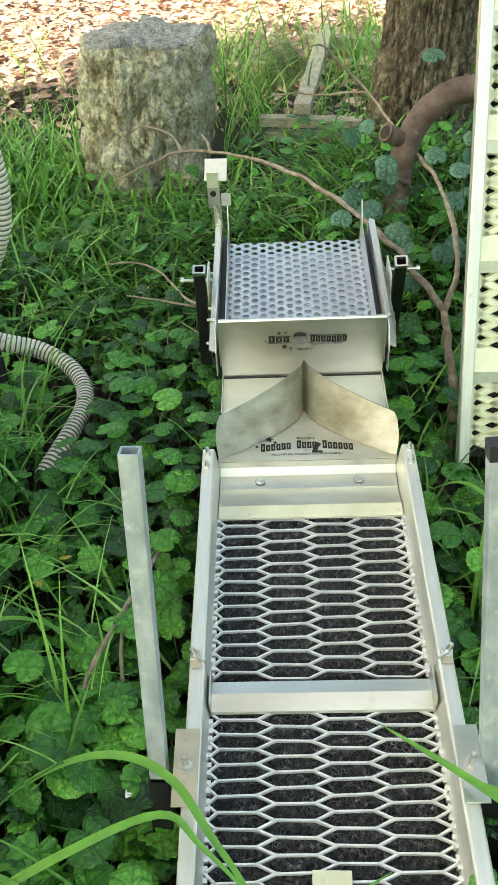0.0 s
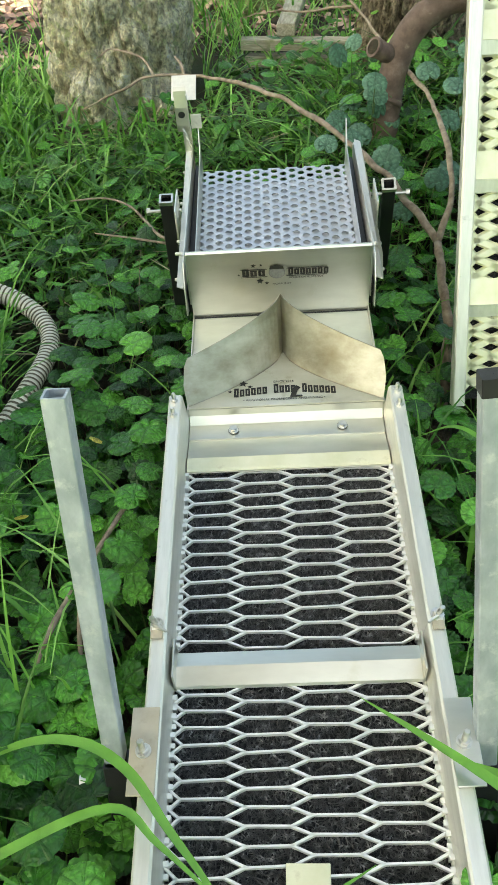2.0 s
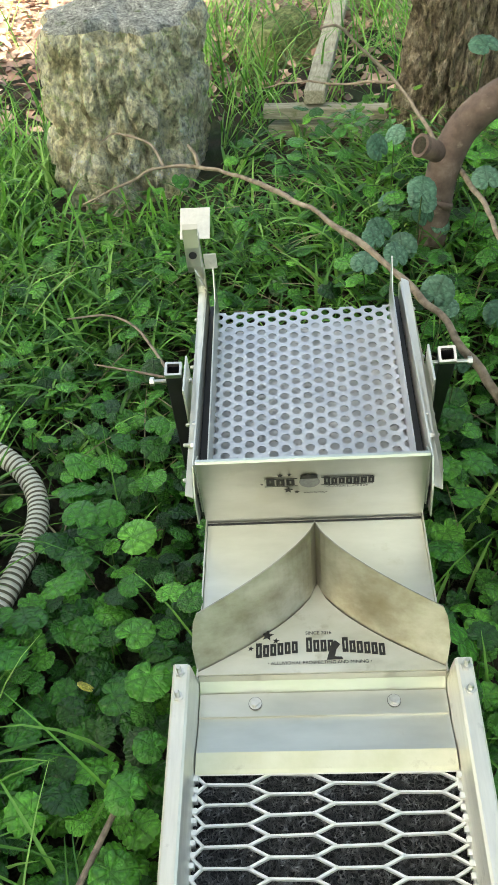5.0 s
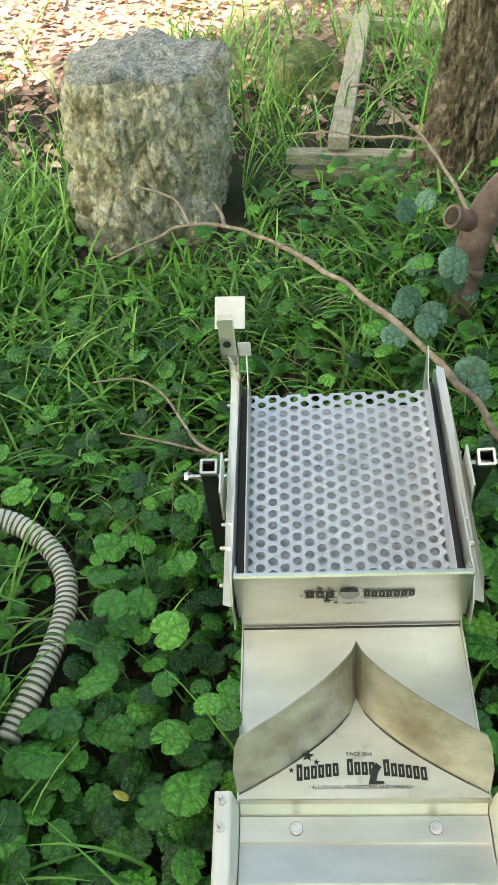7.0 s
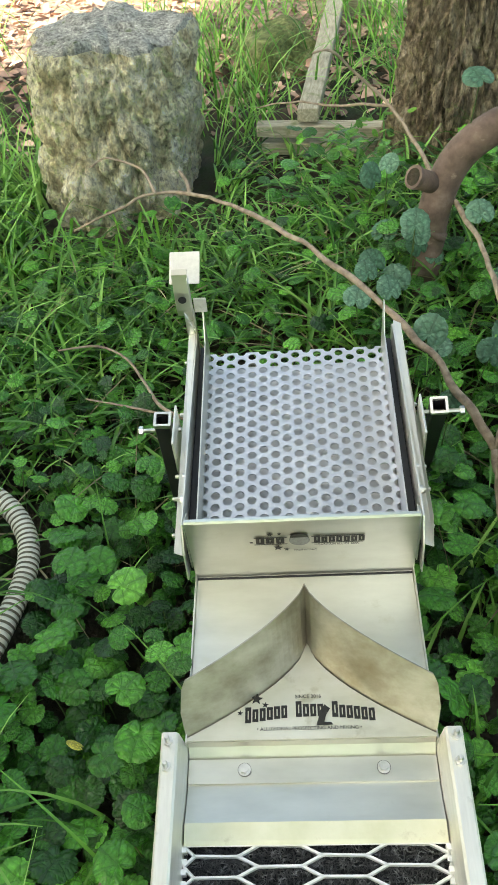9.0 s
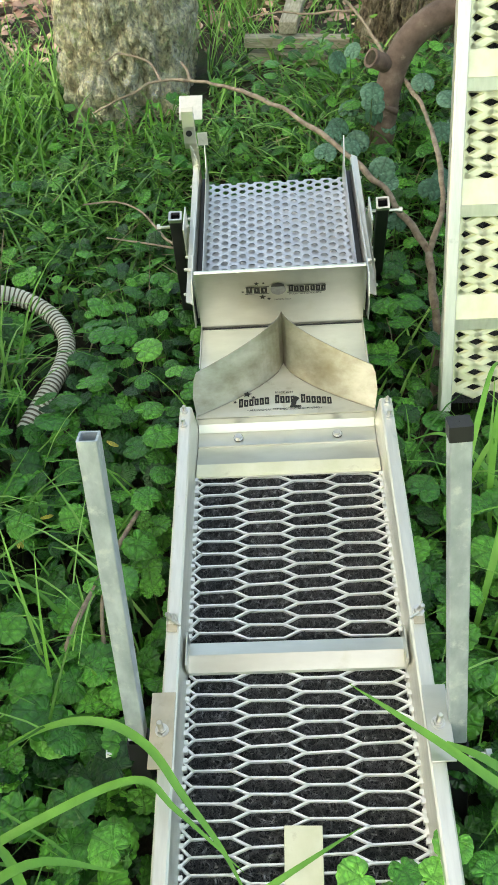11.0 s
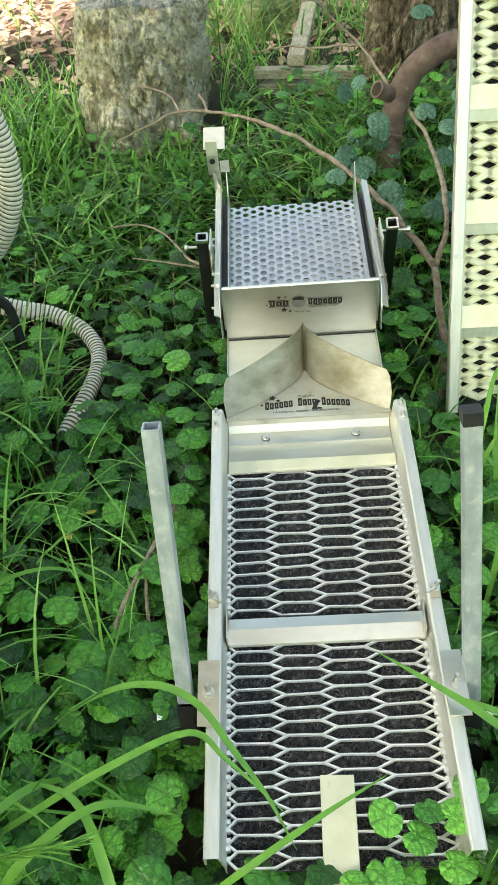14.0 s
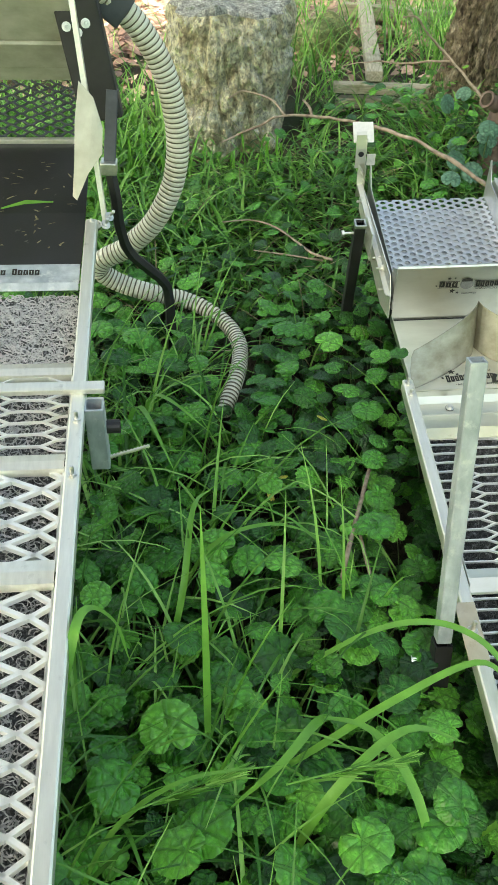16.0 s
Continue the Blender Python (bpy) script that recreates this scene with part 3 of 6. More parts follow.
def build_sluice():
    t = thing("sluice_box", S, "silver aluminium gold sluice with perforated feed box standing on legs", "sluice box")
    W, F = 0.1275, 0.1390

    def trough(name, y0, y1, drop):
        z = 0.0435 - drop
        half = [(F, z - 0.019), (F, z - 0.001), (F - 0.001, z), (W, z), (W - 0.0013, z - 0.0015), (0.1222, 0.004), (0.1222, -0.0135)]
        bm = channel(bmesh.new(), [(-x, q) for x, q in half] + half[::-1], y0, y1)
        return part(name, bm, ALU, t)
    trough("lower_trough", -0.262, 0.052, 0.003)
    trough("upper_trough", 0.028, 0.347, 0.0)
    # fibre mats and grids
    for y0, y1, sd in ((-0.264, -0.008, 1), (0.012, 0.262, 2)):
        bm = box(bmesh.new(), (-0.1205, y0, -0.0117), (0.1205, y1, -0.0045), 0.002)
        mat_ob = part("fibre_mat", bm, MOSS_MAT, t, "black curled fibre matting")
        fibres("fibre", -0.12, 0.12, y0, y1, -0.0045, 7000, FIBRE_BLACK, mat_ob, "loose black strands", sd, 1.2)
    honeycomb("expanded_metal_grid", -0.1195, 0.1195, -0.262, -0.010, 0.0578, 0.0162, GRID, t, 0.0, phase=0.0295, label="bright aluminium expanded mesh")
    honeycomb("expanded_metal_grid", -0.1195, 0.1195, 0.020, 0.263, 0.0578, 0.0176, GRID, t, 0.0, phase=0.0295, label="bright aluminium expanded mesh")
    # rolled inner seam along the walls
    for s in (-1, 1):
        bm = bmesh.new()
        for k in range(56):
            y = -0.255 + k * 0.0092
            if -0.02 < y < 0.022:
                continue
            lo, hi = sorted((s * 0.1215, s * 0.1165))
            box(bm, (lo, y, -0.003), (hi, y + 0.0046, 0.004 + 0.003 * (k % 2)))
        part("grid_edge", bm, GRID, t)["kind"] = "stuff"
    # riffle bar between the sections
    bm = fold(bmesh.new(), [(-0.0135, 0.003), (-0.0120, 0.006), (0.006, 0.0120), (0.022, 0.0085), (0.0245, 0.004)], -0.1185, 0.1185, 0.0018)
    riffle = part("riffle_bar", bm, STEEL, t, "bent satin steel riffle bar")
    for s in (-1, 1):
        part("end_tab", box(bmesh.new(), (s * 0.1190 - 0.001, -0.014, 0.002), (s * 0.1190 + 0.001, 0.026, 0.03), 0.0006), STEEL, riffle)
    # entry plate
    bm = fold(bmesh.new(), [(0.256, 0.0045), (0.260, 0.0060), (0.276, 0.0075), (0.281, 0.0060), (0.313, -0.0020), (0.3135, 0.0004), (0.337, -0.0004), (0.3375, -0.0030), (0.3462, 0.0080), (0.3470, 0.0180)], -0.1195, 0.1195, 0.0016)
    entry = part("entry_plate", bm, STEEL, t, "satin bolted entry plate")
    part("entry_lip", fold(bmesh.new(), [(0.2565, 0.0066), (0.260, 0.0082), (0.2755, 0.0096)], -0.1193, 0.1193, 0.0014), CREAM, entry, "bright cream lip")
    for x in (-0.065, 0.0685):
        screw = part("bolt", bolt(bmesh.new(), (x, 0.3260, 0.0006), (0, 0.0, 1), 0.0046, 0.005), ZINC, entry)
        part("washer", sweep(bmesh.new(), [Vector((x, 0.3260, 0.0004)), Vector((x, 0.3260, 0.0016))], 0.0066, 18), DARKSTEEL, screw, "dark ring")
    # bolts through the rail ends, clamp screws half way
    for s in (-1, 1):
        for y in (0.338, 0.314):
            part("rail_bolt", bolt(bmesh.new(), (s * 0.1335, y, 0.0435), (0, 0, 1), 0.0048, 0.014), ZINC, t)
        part("end_hole", sweep(bmesh.new(), [Vector((s * 0.1335, -0.248, 0.0402)), Vector((s * 0.1335, -0.248, 0.0410))], 0.0033, 14), BLACK, t, "round bolt hole")
        lo, hi = sorted((s * 0.1280, s * 0.1395))
        shim = part("shim", box(bmesh.new(), (lo, 0.019, 0.0437), (hi, 0.046, 0.0450), 0.0005), TAPE, t, "tan shim under the stud")
        stud = bolt(bmesh.new(), (s * 0.1340, 0.034, 0.0450), (s * 0.15, -0.2, 1), 0.0050, 0.020, 0.0030)
        part("stud", stud, ZINC, shim)
        part("lock_pin", rod(bmesh.new(), (s * 0.1340, 0.030, 0.0500), (s * 0.1240, 0.024, 0.0485), 0.0016, 8), ZINC, shim)
        # bracket with the adjustable front leg
        lo, hi = sorted((s * 0.1255, s * 0.1500))
        plate = part("bracket_plate", box(bmesh.new(), (lo, -0.128, 0.0438), (hi, -0.050, 0.0462), 0.0008), TAPE if s < 0 else STEEL, t, "beige bracket plate" if s < 0 else "grey bracket plate")
        part("bolt", bolt(bmesh.new(), (s * 0.1375, -0.09, 0.0462), (0, 0, 1), 0.0052, 0.021, 0.0032), ZINC, plate)
    # ---- feed box
    bm = fold(bmesh.new(), [(0.349, 0.0165), (0.40, 0.0130), (0.47, 0.0100), (0.541, 0.0075)], -0.1195, 0.1195, 0.0015)
    part("box_floor", box(bmesh.new(), (-0.1165, 0.5435, 0.0105), (0.1165, 0.857, 0.012)), DULL, t, "dull grey floor under the screen").matrix_basis = pose(0, 0.546, 0.0265, 2.0, 0, 0) @ Matrix.Translation((0, -0.546, -0.0265))
    chute = part("chute", bm, STEEL, t, "plain brushed steel chute")
    for s in (-1, 1):
        part("chute_wall", sheet(bmesh.new(), [(0.345, 0.006), (0.545, 0.0), (0.545, 0.016), (0.42, 0.0165), (0.345, 0.022)], 0.0014, "x", s * 0.1205 - 0.0007), STEEL, chute)
    bm = fold(bmesh.new(), [(0.5385, 0.0065), (0.5378, 0.112), (0.5395, 0.1145), (0.5435, 0.1135)], -0.1215, 0.1215, 0.0015)
    front = part("box_front", bm, STEEL, t, "upright brushed steel front plate with dark print")
    for s in (-1, 1):
        bm = sheet(bmesh.new(), [(0.538, 0.03), (0.565, 0.03), (0.565, 0.095), (0.538, 0.1125)], 0.0014, "x", s * 0.1228 - 0.0007)
        part("front_gusset", bm, STEEL, t)
        outer = part("side_plate", sheet(bmesh.new(), [(0.530, 0.018), (0.536, 0.058), (0.556, 0.088), (0.70, 0.084), (0.870, 0.076), (0.880, 0.066), (0.875, 0.02), (0.60, -0.004)], 0.0018, "x", s * 0.1285 - 0.0009), ALU, t)
        lo, hi = sorted((s * 0.1295, s * 0.1385))
        bm = bmesh.new()
        sheet(bm, [(lo, 0.536), (hi, 0.534), (hi, 0.555), (hi, 0.868), (lo, 0.876)], 0.0018, "z", 0.0)
        for v in bm.verts:
            v.co.z += 0.060 + (v.co.y - 0.534) * 1.25 if v.co.y < 0.5565 else 0.0875 - (v.co.y - 0.556) * 0.036
        part("side_flange", bm, ALU, outer)
        for y, z in ((0.565, 0.06), (0.605, 0.074), (0.64, 0.070), (0.735, 0.072), (0.83, 0.068)):
            part("side_bolt", bolt(bmesh.new(), (s * 0.1298, y, z - 0.006), (s, 0, 0), 0.0046, 0.014), ZINC, outer)
        lo, hi = sorted((s * 0.1168, s * 0.1272))
        part("rubber_seal", box(bmesh.new(), (lo, 0.545, 0.012), (hi, 0.872, 0.05), 0.001), BLACK, t, "black rubber strip beside the basket")
        # inner basket wall
        bm = sheet(bmesh.new(), [(0.548, 0.022), (0.548, 0.064), (0.70, 0.072), (0.845, 0.082), (0.868, 0.118), (0.8725, 0.116), (0.871, 0.022)], 0.0014, "x", s * 0.1155 - 0.0007)
        part("basket_wall", bm, PERF if s > 0 else STEEL, t)
    screen = perforated("perforated_plate", -0.1148, 0.1148, 0.546, 0.868, 0.0166, 0.0112, 0.0016, PERF, t, 0.0265, "perforated steel screen with round holes")
    screen.matrix_basis = pose(0, 0.546, 0.0265, 2.4, 0, 0) @ Matrix.Translation((0, -0.546, -0.0265))    # its far edge sits higher
    part("seam", box(bmesh.new(), (-0.1195, 0.5352, 0.0068), (0.1195, 0.5374, 0.0086)), BLACK, front, "dark joint line")
    # latch strap with square tab, the tab leaning back
    strap = part("latch_strap", box(bmesh.new(), (-0.1400, 0.868, 0.05), (-0.1270, 0.870, 0.126), 0.0006), STEEL, t)
    part("strap_rib", box(bmesh.new(), (-0.1275, 0.858, 0.05), (-0.1258, 0.8675, 0.118), 0.0005), STEEL, strap)
    tab = part("latch_tab", box(bmesh.new(), (-0.0190, -0.001, -0.021), (0.0190, 0.001, 0.021), 0.0009), ALU, strap, "square bright tab")
    tab.matrix_basis = pose(-0.1325, 0.886, 0.1725, -58, 0, -2)
    hook = part("latch_fold", fold(bmesh.new(), [(0.866, 0.112), (0.862, 0.124), (0.8625, 0.152), (0.868, 0.176), (0.874, 0.180)], -0.1475, -0.1285, 0.0016), STEEL, strap)
    part("slot", sweep(bmesh.new(), [Vector((-0.138, 0.8612, 0.142)), Vector((-0.138, 0.8602, 0.142))], 0.0052, 14), BLACK, hook, "round dark slot")
    part("hook_edge", box(bmesh.new(), (-0.1292, 0.8610, 0.122), (-0.1278, 0.872, 0.172), 0.0005), ALU, hook)
    lip = part("latch_lip", box(bmesh.new(), (-0.1255, 0.866, 0.116), (-0.1090, 0.868, 0.139), 0.001), ALU, strap)
    for q in range(3):
        part("link", sweep(bmesh.new(), smooth_path([(-0.139 + 0.004 * q, 0.864, 0.118 - 0.012 * q), (-0.134 + 0.003 * q, 0.860, 0.110 - 0.012 * q), (-0.130 + 0.002 * q, 0.864, 0.104 - 0.012 * q)], 4), 0.0016, 7), ZINC, lip)
    # ---- flow divider
    n = 26
    for s in (-1, 1):
        bm = bmesh.new()
        rows = []
        for k in range(n + 1):
            q = k / n
            f = q ** 0.72
            round_off = 1.0 if q < 0.92 else 1 - 0.5 * ((q - 0.92) / 0.08) ** 2
            top = Vector((s * 0.1280 * q, 0.477 - 0.094 * f, 0.0885 - 0.024 * f))
            foot = Vector((s * 0.1205 * q, 0.452 - 0.101 * q ** 0.62, 0.0115 + 0.006 * q))
            top = foot + (top - foot) * round_off
            back = Vector((0, 0.0016, 0))
            rows.append([bm.verts.new(p) for p in (foot, (foot + top) / 2, top, top + back, (foot + top) / 2 + back, foot + back)])
        for a, b in zip(rows, rows[1:]):
            for i in range(6):
                bm.faces.new((a[i], a[(i + 1) % 6], b[(i + 1) % 6], b[i]))
        bm.faces.new(rows[0])
        bm.faces.new(rows[-1][::-1])
        part("divider_wing", bm, STAINED, t, "curved heat-stained steel wing")
    outline = [(0.1205 * q, 0.4515 - 0.101 * abs(q) ** 0.62) for q in np.linspace(-1, 1, 31)]
    bm = sheet(bmesh.new(), [(-0.1195, 0.3475), (0.1195, 0.3475)] + [(x, y) for x, y in outline[::-1]], 0.0016, "z", 0.0)
    for v in bm.verts:
        v.co.z += 0.0185 - (v.co.y - 0.3475) * 0.06
    floor_plate = part("divider_floor", bm, PLATE, t, "heat-stained floor plate with dark print")
    Zp = 0.0198
    tilt = Matrix.Translation((0, 0.3475, Zp)) @ Euler((-0.06, 0, 0)).to_matrix().to_4x4()

    def print_on(name, bm, parent, m, mat=INK, label=""):
        ob = part(name, bm, mat, parent, label)
        ob.matrix_basis = m
        return ob
    bm = bars(bmesh.new(), -0.064, 0.064, 0.0165, 0.0130, 18, 0.0007, 0.006, (6, 11))
    print_on("name_print", bm, floor_plate, tilt, label="arched row of dark blocks in place of a name")["kind"] = "stuff"
    bm = bmesh.new()
    for x, y, r in ((-0.052, 0.042, 0.0065), (-0.0435, 0.0355, 0.0035), (-0.0685, 0.0275, 0.003)):
        star(bm, x, y, r, 0.0007, 0.15)
    print_on("printed_star", bm, floor_plate, tilt)
    bm = bmesh.new()
    sheet(bm, [(0.006, 0.013), (0.022, 0.0135), (0.021, 0.016), (0.014, 0.0165), (0.016, 0.024), (0.020, 0.030), (0.015, 0.0345), (0.010, 0.028), (0.0085, 0.021)], 0.0004, "z", 0.0009)
    print_on("printed_emblem", bm, floor_plate, tilt)
    lettering("small_print", "SINCE 2016", 0.0052, tilt @ pose(-0.001, 0.0435, 0.0008), INK, floor_plate)
    lettering("small_print", "\u2022 ALLUVIONAL PROSPECTING AND MINING \u2022", 0.0050, tilt @ pose(-0.001, 0.0105, 0.0008), INK, floor_plate)
    up = pose(0.0, 0.5376, 0.078, 90, 0, 0)
    bm = bars(bmesh.new(), -0.050, -0.018, -0.0045, 0.0095, 3, 0.0006)
    bars(bm, 0.0115, 0.066, -0.0045, 0.0095, 7, 0.0006)
    for y in (-0.0062, 0.0060):
        sheet(bm, [(-0.051, y), (-0.016, y), (-0.016, y + 0.0008), (-0.051, y + 0.0008)], 0.0004, "z", 0.0006)
        sheet(bm, [(0.0095, y), (0.064, y), (0.064, y + 0.0008), (0.0095, y + 0.0008)], 0.0004, "z", 0.0006)
    for x, y, r in ((-0.034, 0.0125, 0.0036), (-0.024, 0.013, 0.0022), (-0.054, -0.0015, 0.0018), (-0.026, -0.0125, 0.0052), (-0.017, -0.016, 0.0030)):
        star(bm, x, y, r, 0.0006, 0.1)
    print_on("name_print", bm, front, up, label="dark blocks and stars in place of a name")["kind"] = "stuff"
    bm = bmesh.new()
    sheet(bm, [(0.011 * math.cos(a) - 0.003, 0.0095 * math.sin(a)) for a in np.linspace(0, 2 * math.pi, 18, endpoint=False)], 0.0004, "z", 0.0004)
    print_on("printed_emblem", bm, front, up, ETCH)
    bm = sheet(bmesh.new(), [(-0.013, 0.006), (0.006, 0.006), (0.005, 0.0105), (-0.003, 0.013), (-0.012, 0.0105)], 0.0004, "z", 0.0009)
    print_on("printed_emblem", bm, front, up)
    lettering("small_print", "MOUNTAIN SLUICE BOX", 0.0042, up @ pose(0.036, -0.0092, 0.0006), INK, front)
    lettering("small_print", "MADE IN ITALY", 0.0036, up @ pose(0.003, -0.0185, 0.0006), INK, front)
    # ---- legs, set in the world's upright
    Si = S.inverted()

    def leg(top, bottom, cap, pin_side):
        a, b = Si @ Vector(bottom), Si @ Vector(top)
        ob = part("front_leg", square_tube(bmesh.new(), a, b, 0.0178), TUBE, t, "galvanised square tube leg")
        d = (a - b).normalized()
        if cap:
            part("end_cap", square_tube(bmesh.new(), b - d * -0.006, b - d * 0.008, 0.0190, 0.0091), BLACK, ob, "black plastic end cap")
        part("foot_sleeve", square_tube(bmesh.new(), a + d * 0.15, a + d * 0.004, 0.0215, 0.0018), BLACK, ob, "black square sleeve")
        pin = a + d * 0.03
        bm = rod(bmesh.new(), pin, pin + Vector((pin_side * 0.034, 0, 0)), 0.003, 10)
        sweep(bm, [pin + Vector((pin_side * 0.030, 0, 0)), pin + Vector((pin_side * 0.036, 0, 0))], 0.0065, 6)
        part("clamp_screw", bm, ZINC, ob)
    leg((-0.098, 0.541, 0.499), (-0.0895, 0.462, 0.150), False, -1)
    leg((0.2010, 0.530, 0.508), (0.2360, 0.450, 0.158), True, 1)
    for s, top, foot in ((-1, (-0.080, 1.232, 0.318), (-0.074, 1.30, 0.04)), (1, (0.2405, 1.226, 0.336), (0.264, 1.36, 0.10))):
        a, b = Si @ Vector(foot), Si @ Vector(top)
        ob = part("rear_leg", square_tube(bmesh.new(), a, b, 0.0185), BLACK, t, "black square tube leg")
        d = (a - b).normalized()
        part("tube_rim", square_tube(bmesh.new(), b + d * 0.005, b - d * 0.001, 0.0205, 0.003), ZINC, ob)
        pin = b + d * 0.022
        bm = rod(bmesh.new(), pin - Vector((s * 0.02, 0, 0)), pin + Vector((s * 0.03, 0, 0)), 0.0026, 9)
        sweep(bm, [pin + Vector((s * 0.026, 0, 0)), pin + Vector((s * 0.031, 0, 0))], 0.0055, 6)
        part("clamp_screw", bm, ZINC, ob)
        part("leg_bracket", box(bmesh.new(), (s * 0.1435 - 0.0012, 0.66, 0.045), (s * 0.1435 + 0.0012, 0.72, 0.10), 0.0006), ALU, ob)
    return t


build_sluice()
tag = part("tag_plate", box(bmesh.new(), (-0.014, -0.290, 0.0052), (0.023, -0.172, 0.0066), 0.0006), CREAM)
tag.matrix_basis = S @ pose(0, 0, 0, 0, 0, -1.5)
tagged(tag, "pale cream plastic strip lying on the mesh", "strip")


# ---- the upright sluice leaning by the tree ----
def build_leaning_sluice():
    t = thing("leaning_sluice", pose(0.3275, 0.947, 0.03, 68.0, 0, 0) @ pose(0, 0, 0, 0, 0, 1.0), "long silver and yellowed sluice standing on end, leaning back", "sluice box")
    L = 0.86
    for x in (0.0, 0.262):
        bm = channel(bmesh.new(), [(x - 0.010, -0.012), (x - 0.010, 0.0015), (x - 0.009, 0.0025), (x + 0.003, 0.0025), (x + 0.004, 0.0015), (x + 0.004, -0.03)], 0.10, L)
        part("rail", bm, ALU, t)
        part("foot", box(bmesh.new(), (x - 0.006, -0.04, -0.028), (x + 0.003, 0.12, -0.013), 0.001), BLACK, t, "dark foot")
    part("fibre_mat", box(bmesh.new(), (0.0045, 0.10, -0.036), (0.253, L, -0.028), 0.002), MOSS_MAT, t, "black fibre matting")
    marks = [0.10, 0.245, 0.405, 0.566, 0.726, 0.86]
    for a, b in zip(marks, marks[1:]):
        honeycomb("raised_mesh", 0.0045, 0.252, a + 0.006, b - 0.002, 0.0275, 0.0232, YELLOWED, t, -0.020, 0.0128, 0.0112, 0.006, "yellowed raised expanded mesh", 0.011)
    for y in marks[1:-1]:
        bm = fold(bmesh.new(), [(y - 0.026, -0.018), (y - 0.024, -0.006), (y - 0.008, -0.003)], 0.0045, 0.2525, 0.002)
        bar = part("cross_bar", bm, ALU, t)
        part("bar_face", fold(bmesh.new(), [(y - 0.0075, -0.0035), (y + 0.026, -0.012)], 0.0045, 0.2525, 0.002), YELLOWED, bar, "yellowed bar face")


build_leaning_sluice()


# ---- the larger sluice with hose ----
def build_hose_sluice():
    t = thing("wide_sluice", pose(-0.514, 0.6, 0.370, 8.4, 0, 1.2), "wide silver sluice with black rubber tray and grey fibre mats", "sluice box")
    Wd = 0.42
    for x, nm in ((0.0, "rail"), (-Wd, "rail")):
        bm = channel(bmesh.new(), [(x - 0.0075, -0.05), (x - 0.0075, -0.001), (x - 0.0065, 0.0), (x + 0.0045, 0.0), (x + 0.0055, -0.001), (x + 0.0055, -0.014)], -0.62, 0.41)
        part(nm, bm, ALU, t)
    part("fibre_mat", box(bmesh.new(), (-Wd + 0.012, -0.62, -0.05), (-0.012, 0.108, -0.04), 0.002), MOSS_GREY, t, "grey curled fibre matting")
    top = part("fibre_mat", box(bmesh.new(), (-Wd + 0.012, 0.125, -0.034), (-0.012, 0.264, -0.022), 0.003), MOSS_GREY, t, "grey curled fibre matting")
    fibres("fibre", -Wd + 0.014, -0.013, 0.127, 0.262, -0.022, 4200, FIBRE_GREY, top, "loose grey strands", 5, 1.7)
    fb = part("fibre_mat", box(bmesh.new(), (-0.24, -0.6, -0.0395), (-0.0125, 0.10, -0.036), 0.001), MOSS_GREY, t, "grey curled fibre matting")
    fibres("fibre", -0.235, -0.014, -0.5, 0.10, -0.036, 5200, FIBRE_GREY, fb, "loose grey strands", 6, 1.7)
    honeycomb("expanded_metal_grid", -Wd + 0.012, -0.0125, -0.024, 0.110, 0.0578, 0.0185, GRID, t, -0.022, phase=0.0, label="bright aluminium expanded mesh")
    for a, b in ((-0.168, -0.040), (-0.61, -0.188)):
        honeycomb("expanded_metal_grid", -Wd + 0.012, -0.0125, a, b, 0.0330, 0.0285, GRID, t, -0.024, 0.0148, 0.0064, 0.005, "coarse diamond expanded mesh", 0.01)
    for y0, y1, z in ((0.104, 0.129, -0.014), (-0.047, -0.022, -0.012), (-0.195, -0.164, -0.010)):
        bm = fold(bmesh.new(), [(y0, z - 0.012), (y0 + 0.002, z - 0.002), ((y0 + y1) / 2, z), (y1, z - 0.004)], -Wd + 0.012, -0.0125, 0.002)
        part("cross_bar", bm, ALU, t)
    part("tie_bar", box(bmesh.new(), (-Wd - 0.02, 0.054, 0.001), (0.030, 0.069, 0.009), 0.0012), ALU, t, "flat cross tie")
    # socket tube on the side
    bm = square_tube(bmesh.new(), (0.0178, 0.040, -0.105), (0.0178, 0.040, -0.001), 0.0225, 0.0025)
    tube = part("leg_socket", bm, TUBE, t, "open square tube socket")
    bm = rod(bmesh.new(), (0.029, 0.045, -0.045), (0.045, 0.045, -0.045), 0.0085, 14)
    part("knob", bm, BLACK, tube, "black clamp knob")
    a, b = Vector((0.012, 0.036, -0.097)), Vector((0.078, 0.052, -0.090))
    bm = rod(bmesh.new(), a, b, 0.0020, 8)
    for k in range(16):
        sweep(bm, [a.lerp(b, (k + 0.3) / 16), a.lerp(b, (k + 0.75) / 16)], 0.0028, 8)
    part("threaded_rod", bm, ZINC, tube)
    for y in (0.012, -0.068):
        part("rail_bolt", bolt(bmesh.new(), (0.0, y, 0.0), (0, 0, 1), 0.0048, 0.017), ZINC, t)
    for y in (0.02, 0.26, 0.30):
        part("rail_hole", sweep(bmesh.new(), [Vector((0, y, 0.0002)), Vector((0, y, 0.0008))], 0.0032, 12), BLACK, t)
    # rubber tray and lip
    bm = fold(bmesh.new(), [(0.314, -0.010), (0.45, -0.014), (0.632, -0.004)], -Wd + 0.012, -0.0125, 0.003)
    part("rubber_tray", bm, RUBBER, t, "black rubber tray with dust and bits of grass")
    bm = fold(bmesh.new(), [(0.262, -0.010), (0.270, -0.003), (0.274, -0.006), (0.279, -0.010), (0.313, -0.005)], -Wd + 0.012, -0.0125, 0.002)
    lip = part("tray_lip", bm, TUBE, t, "aluminium lip with dark print")
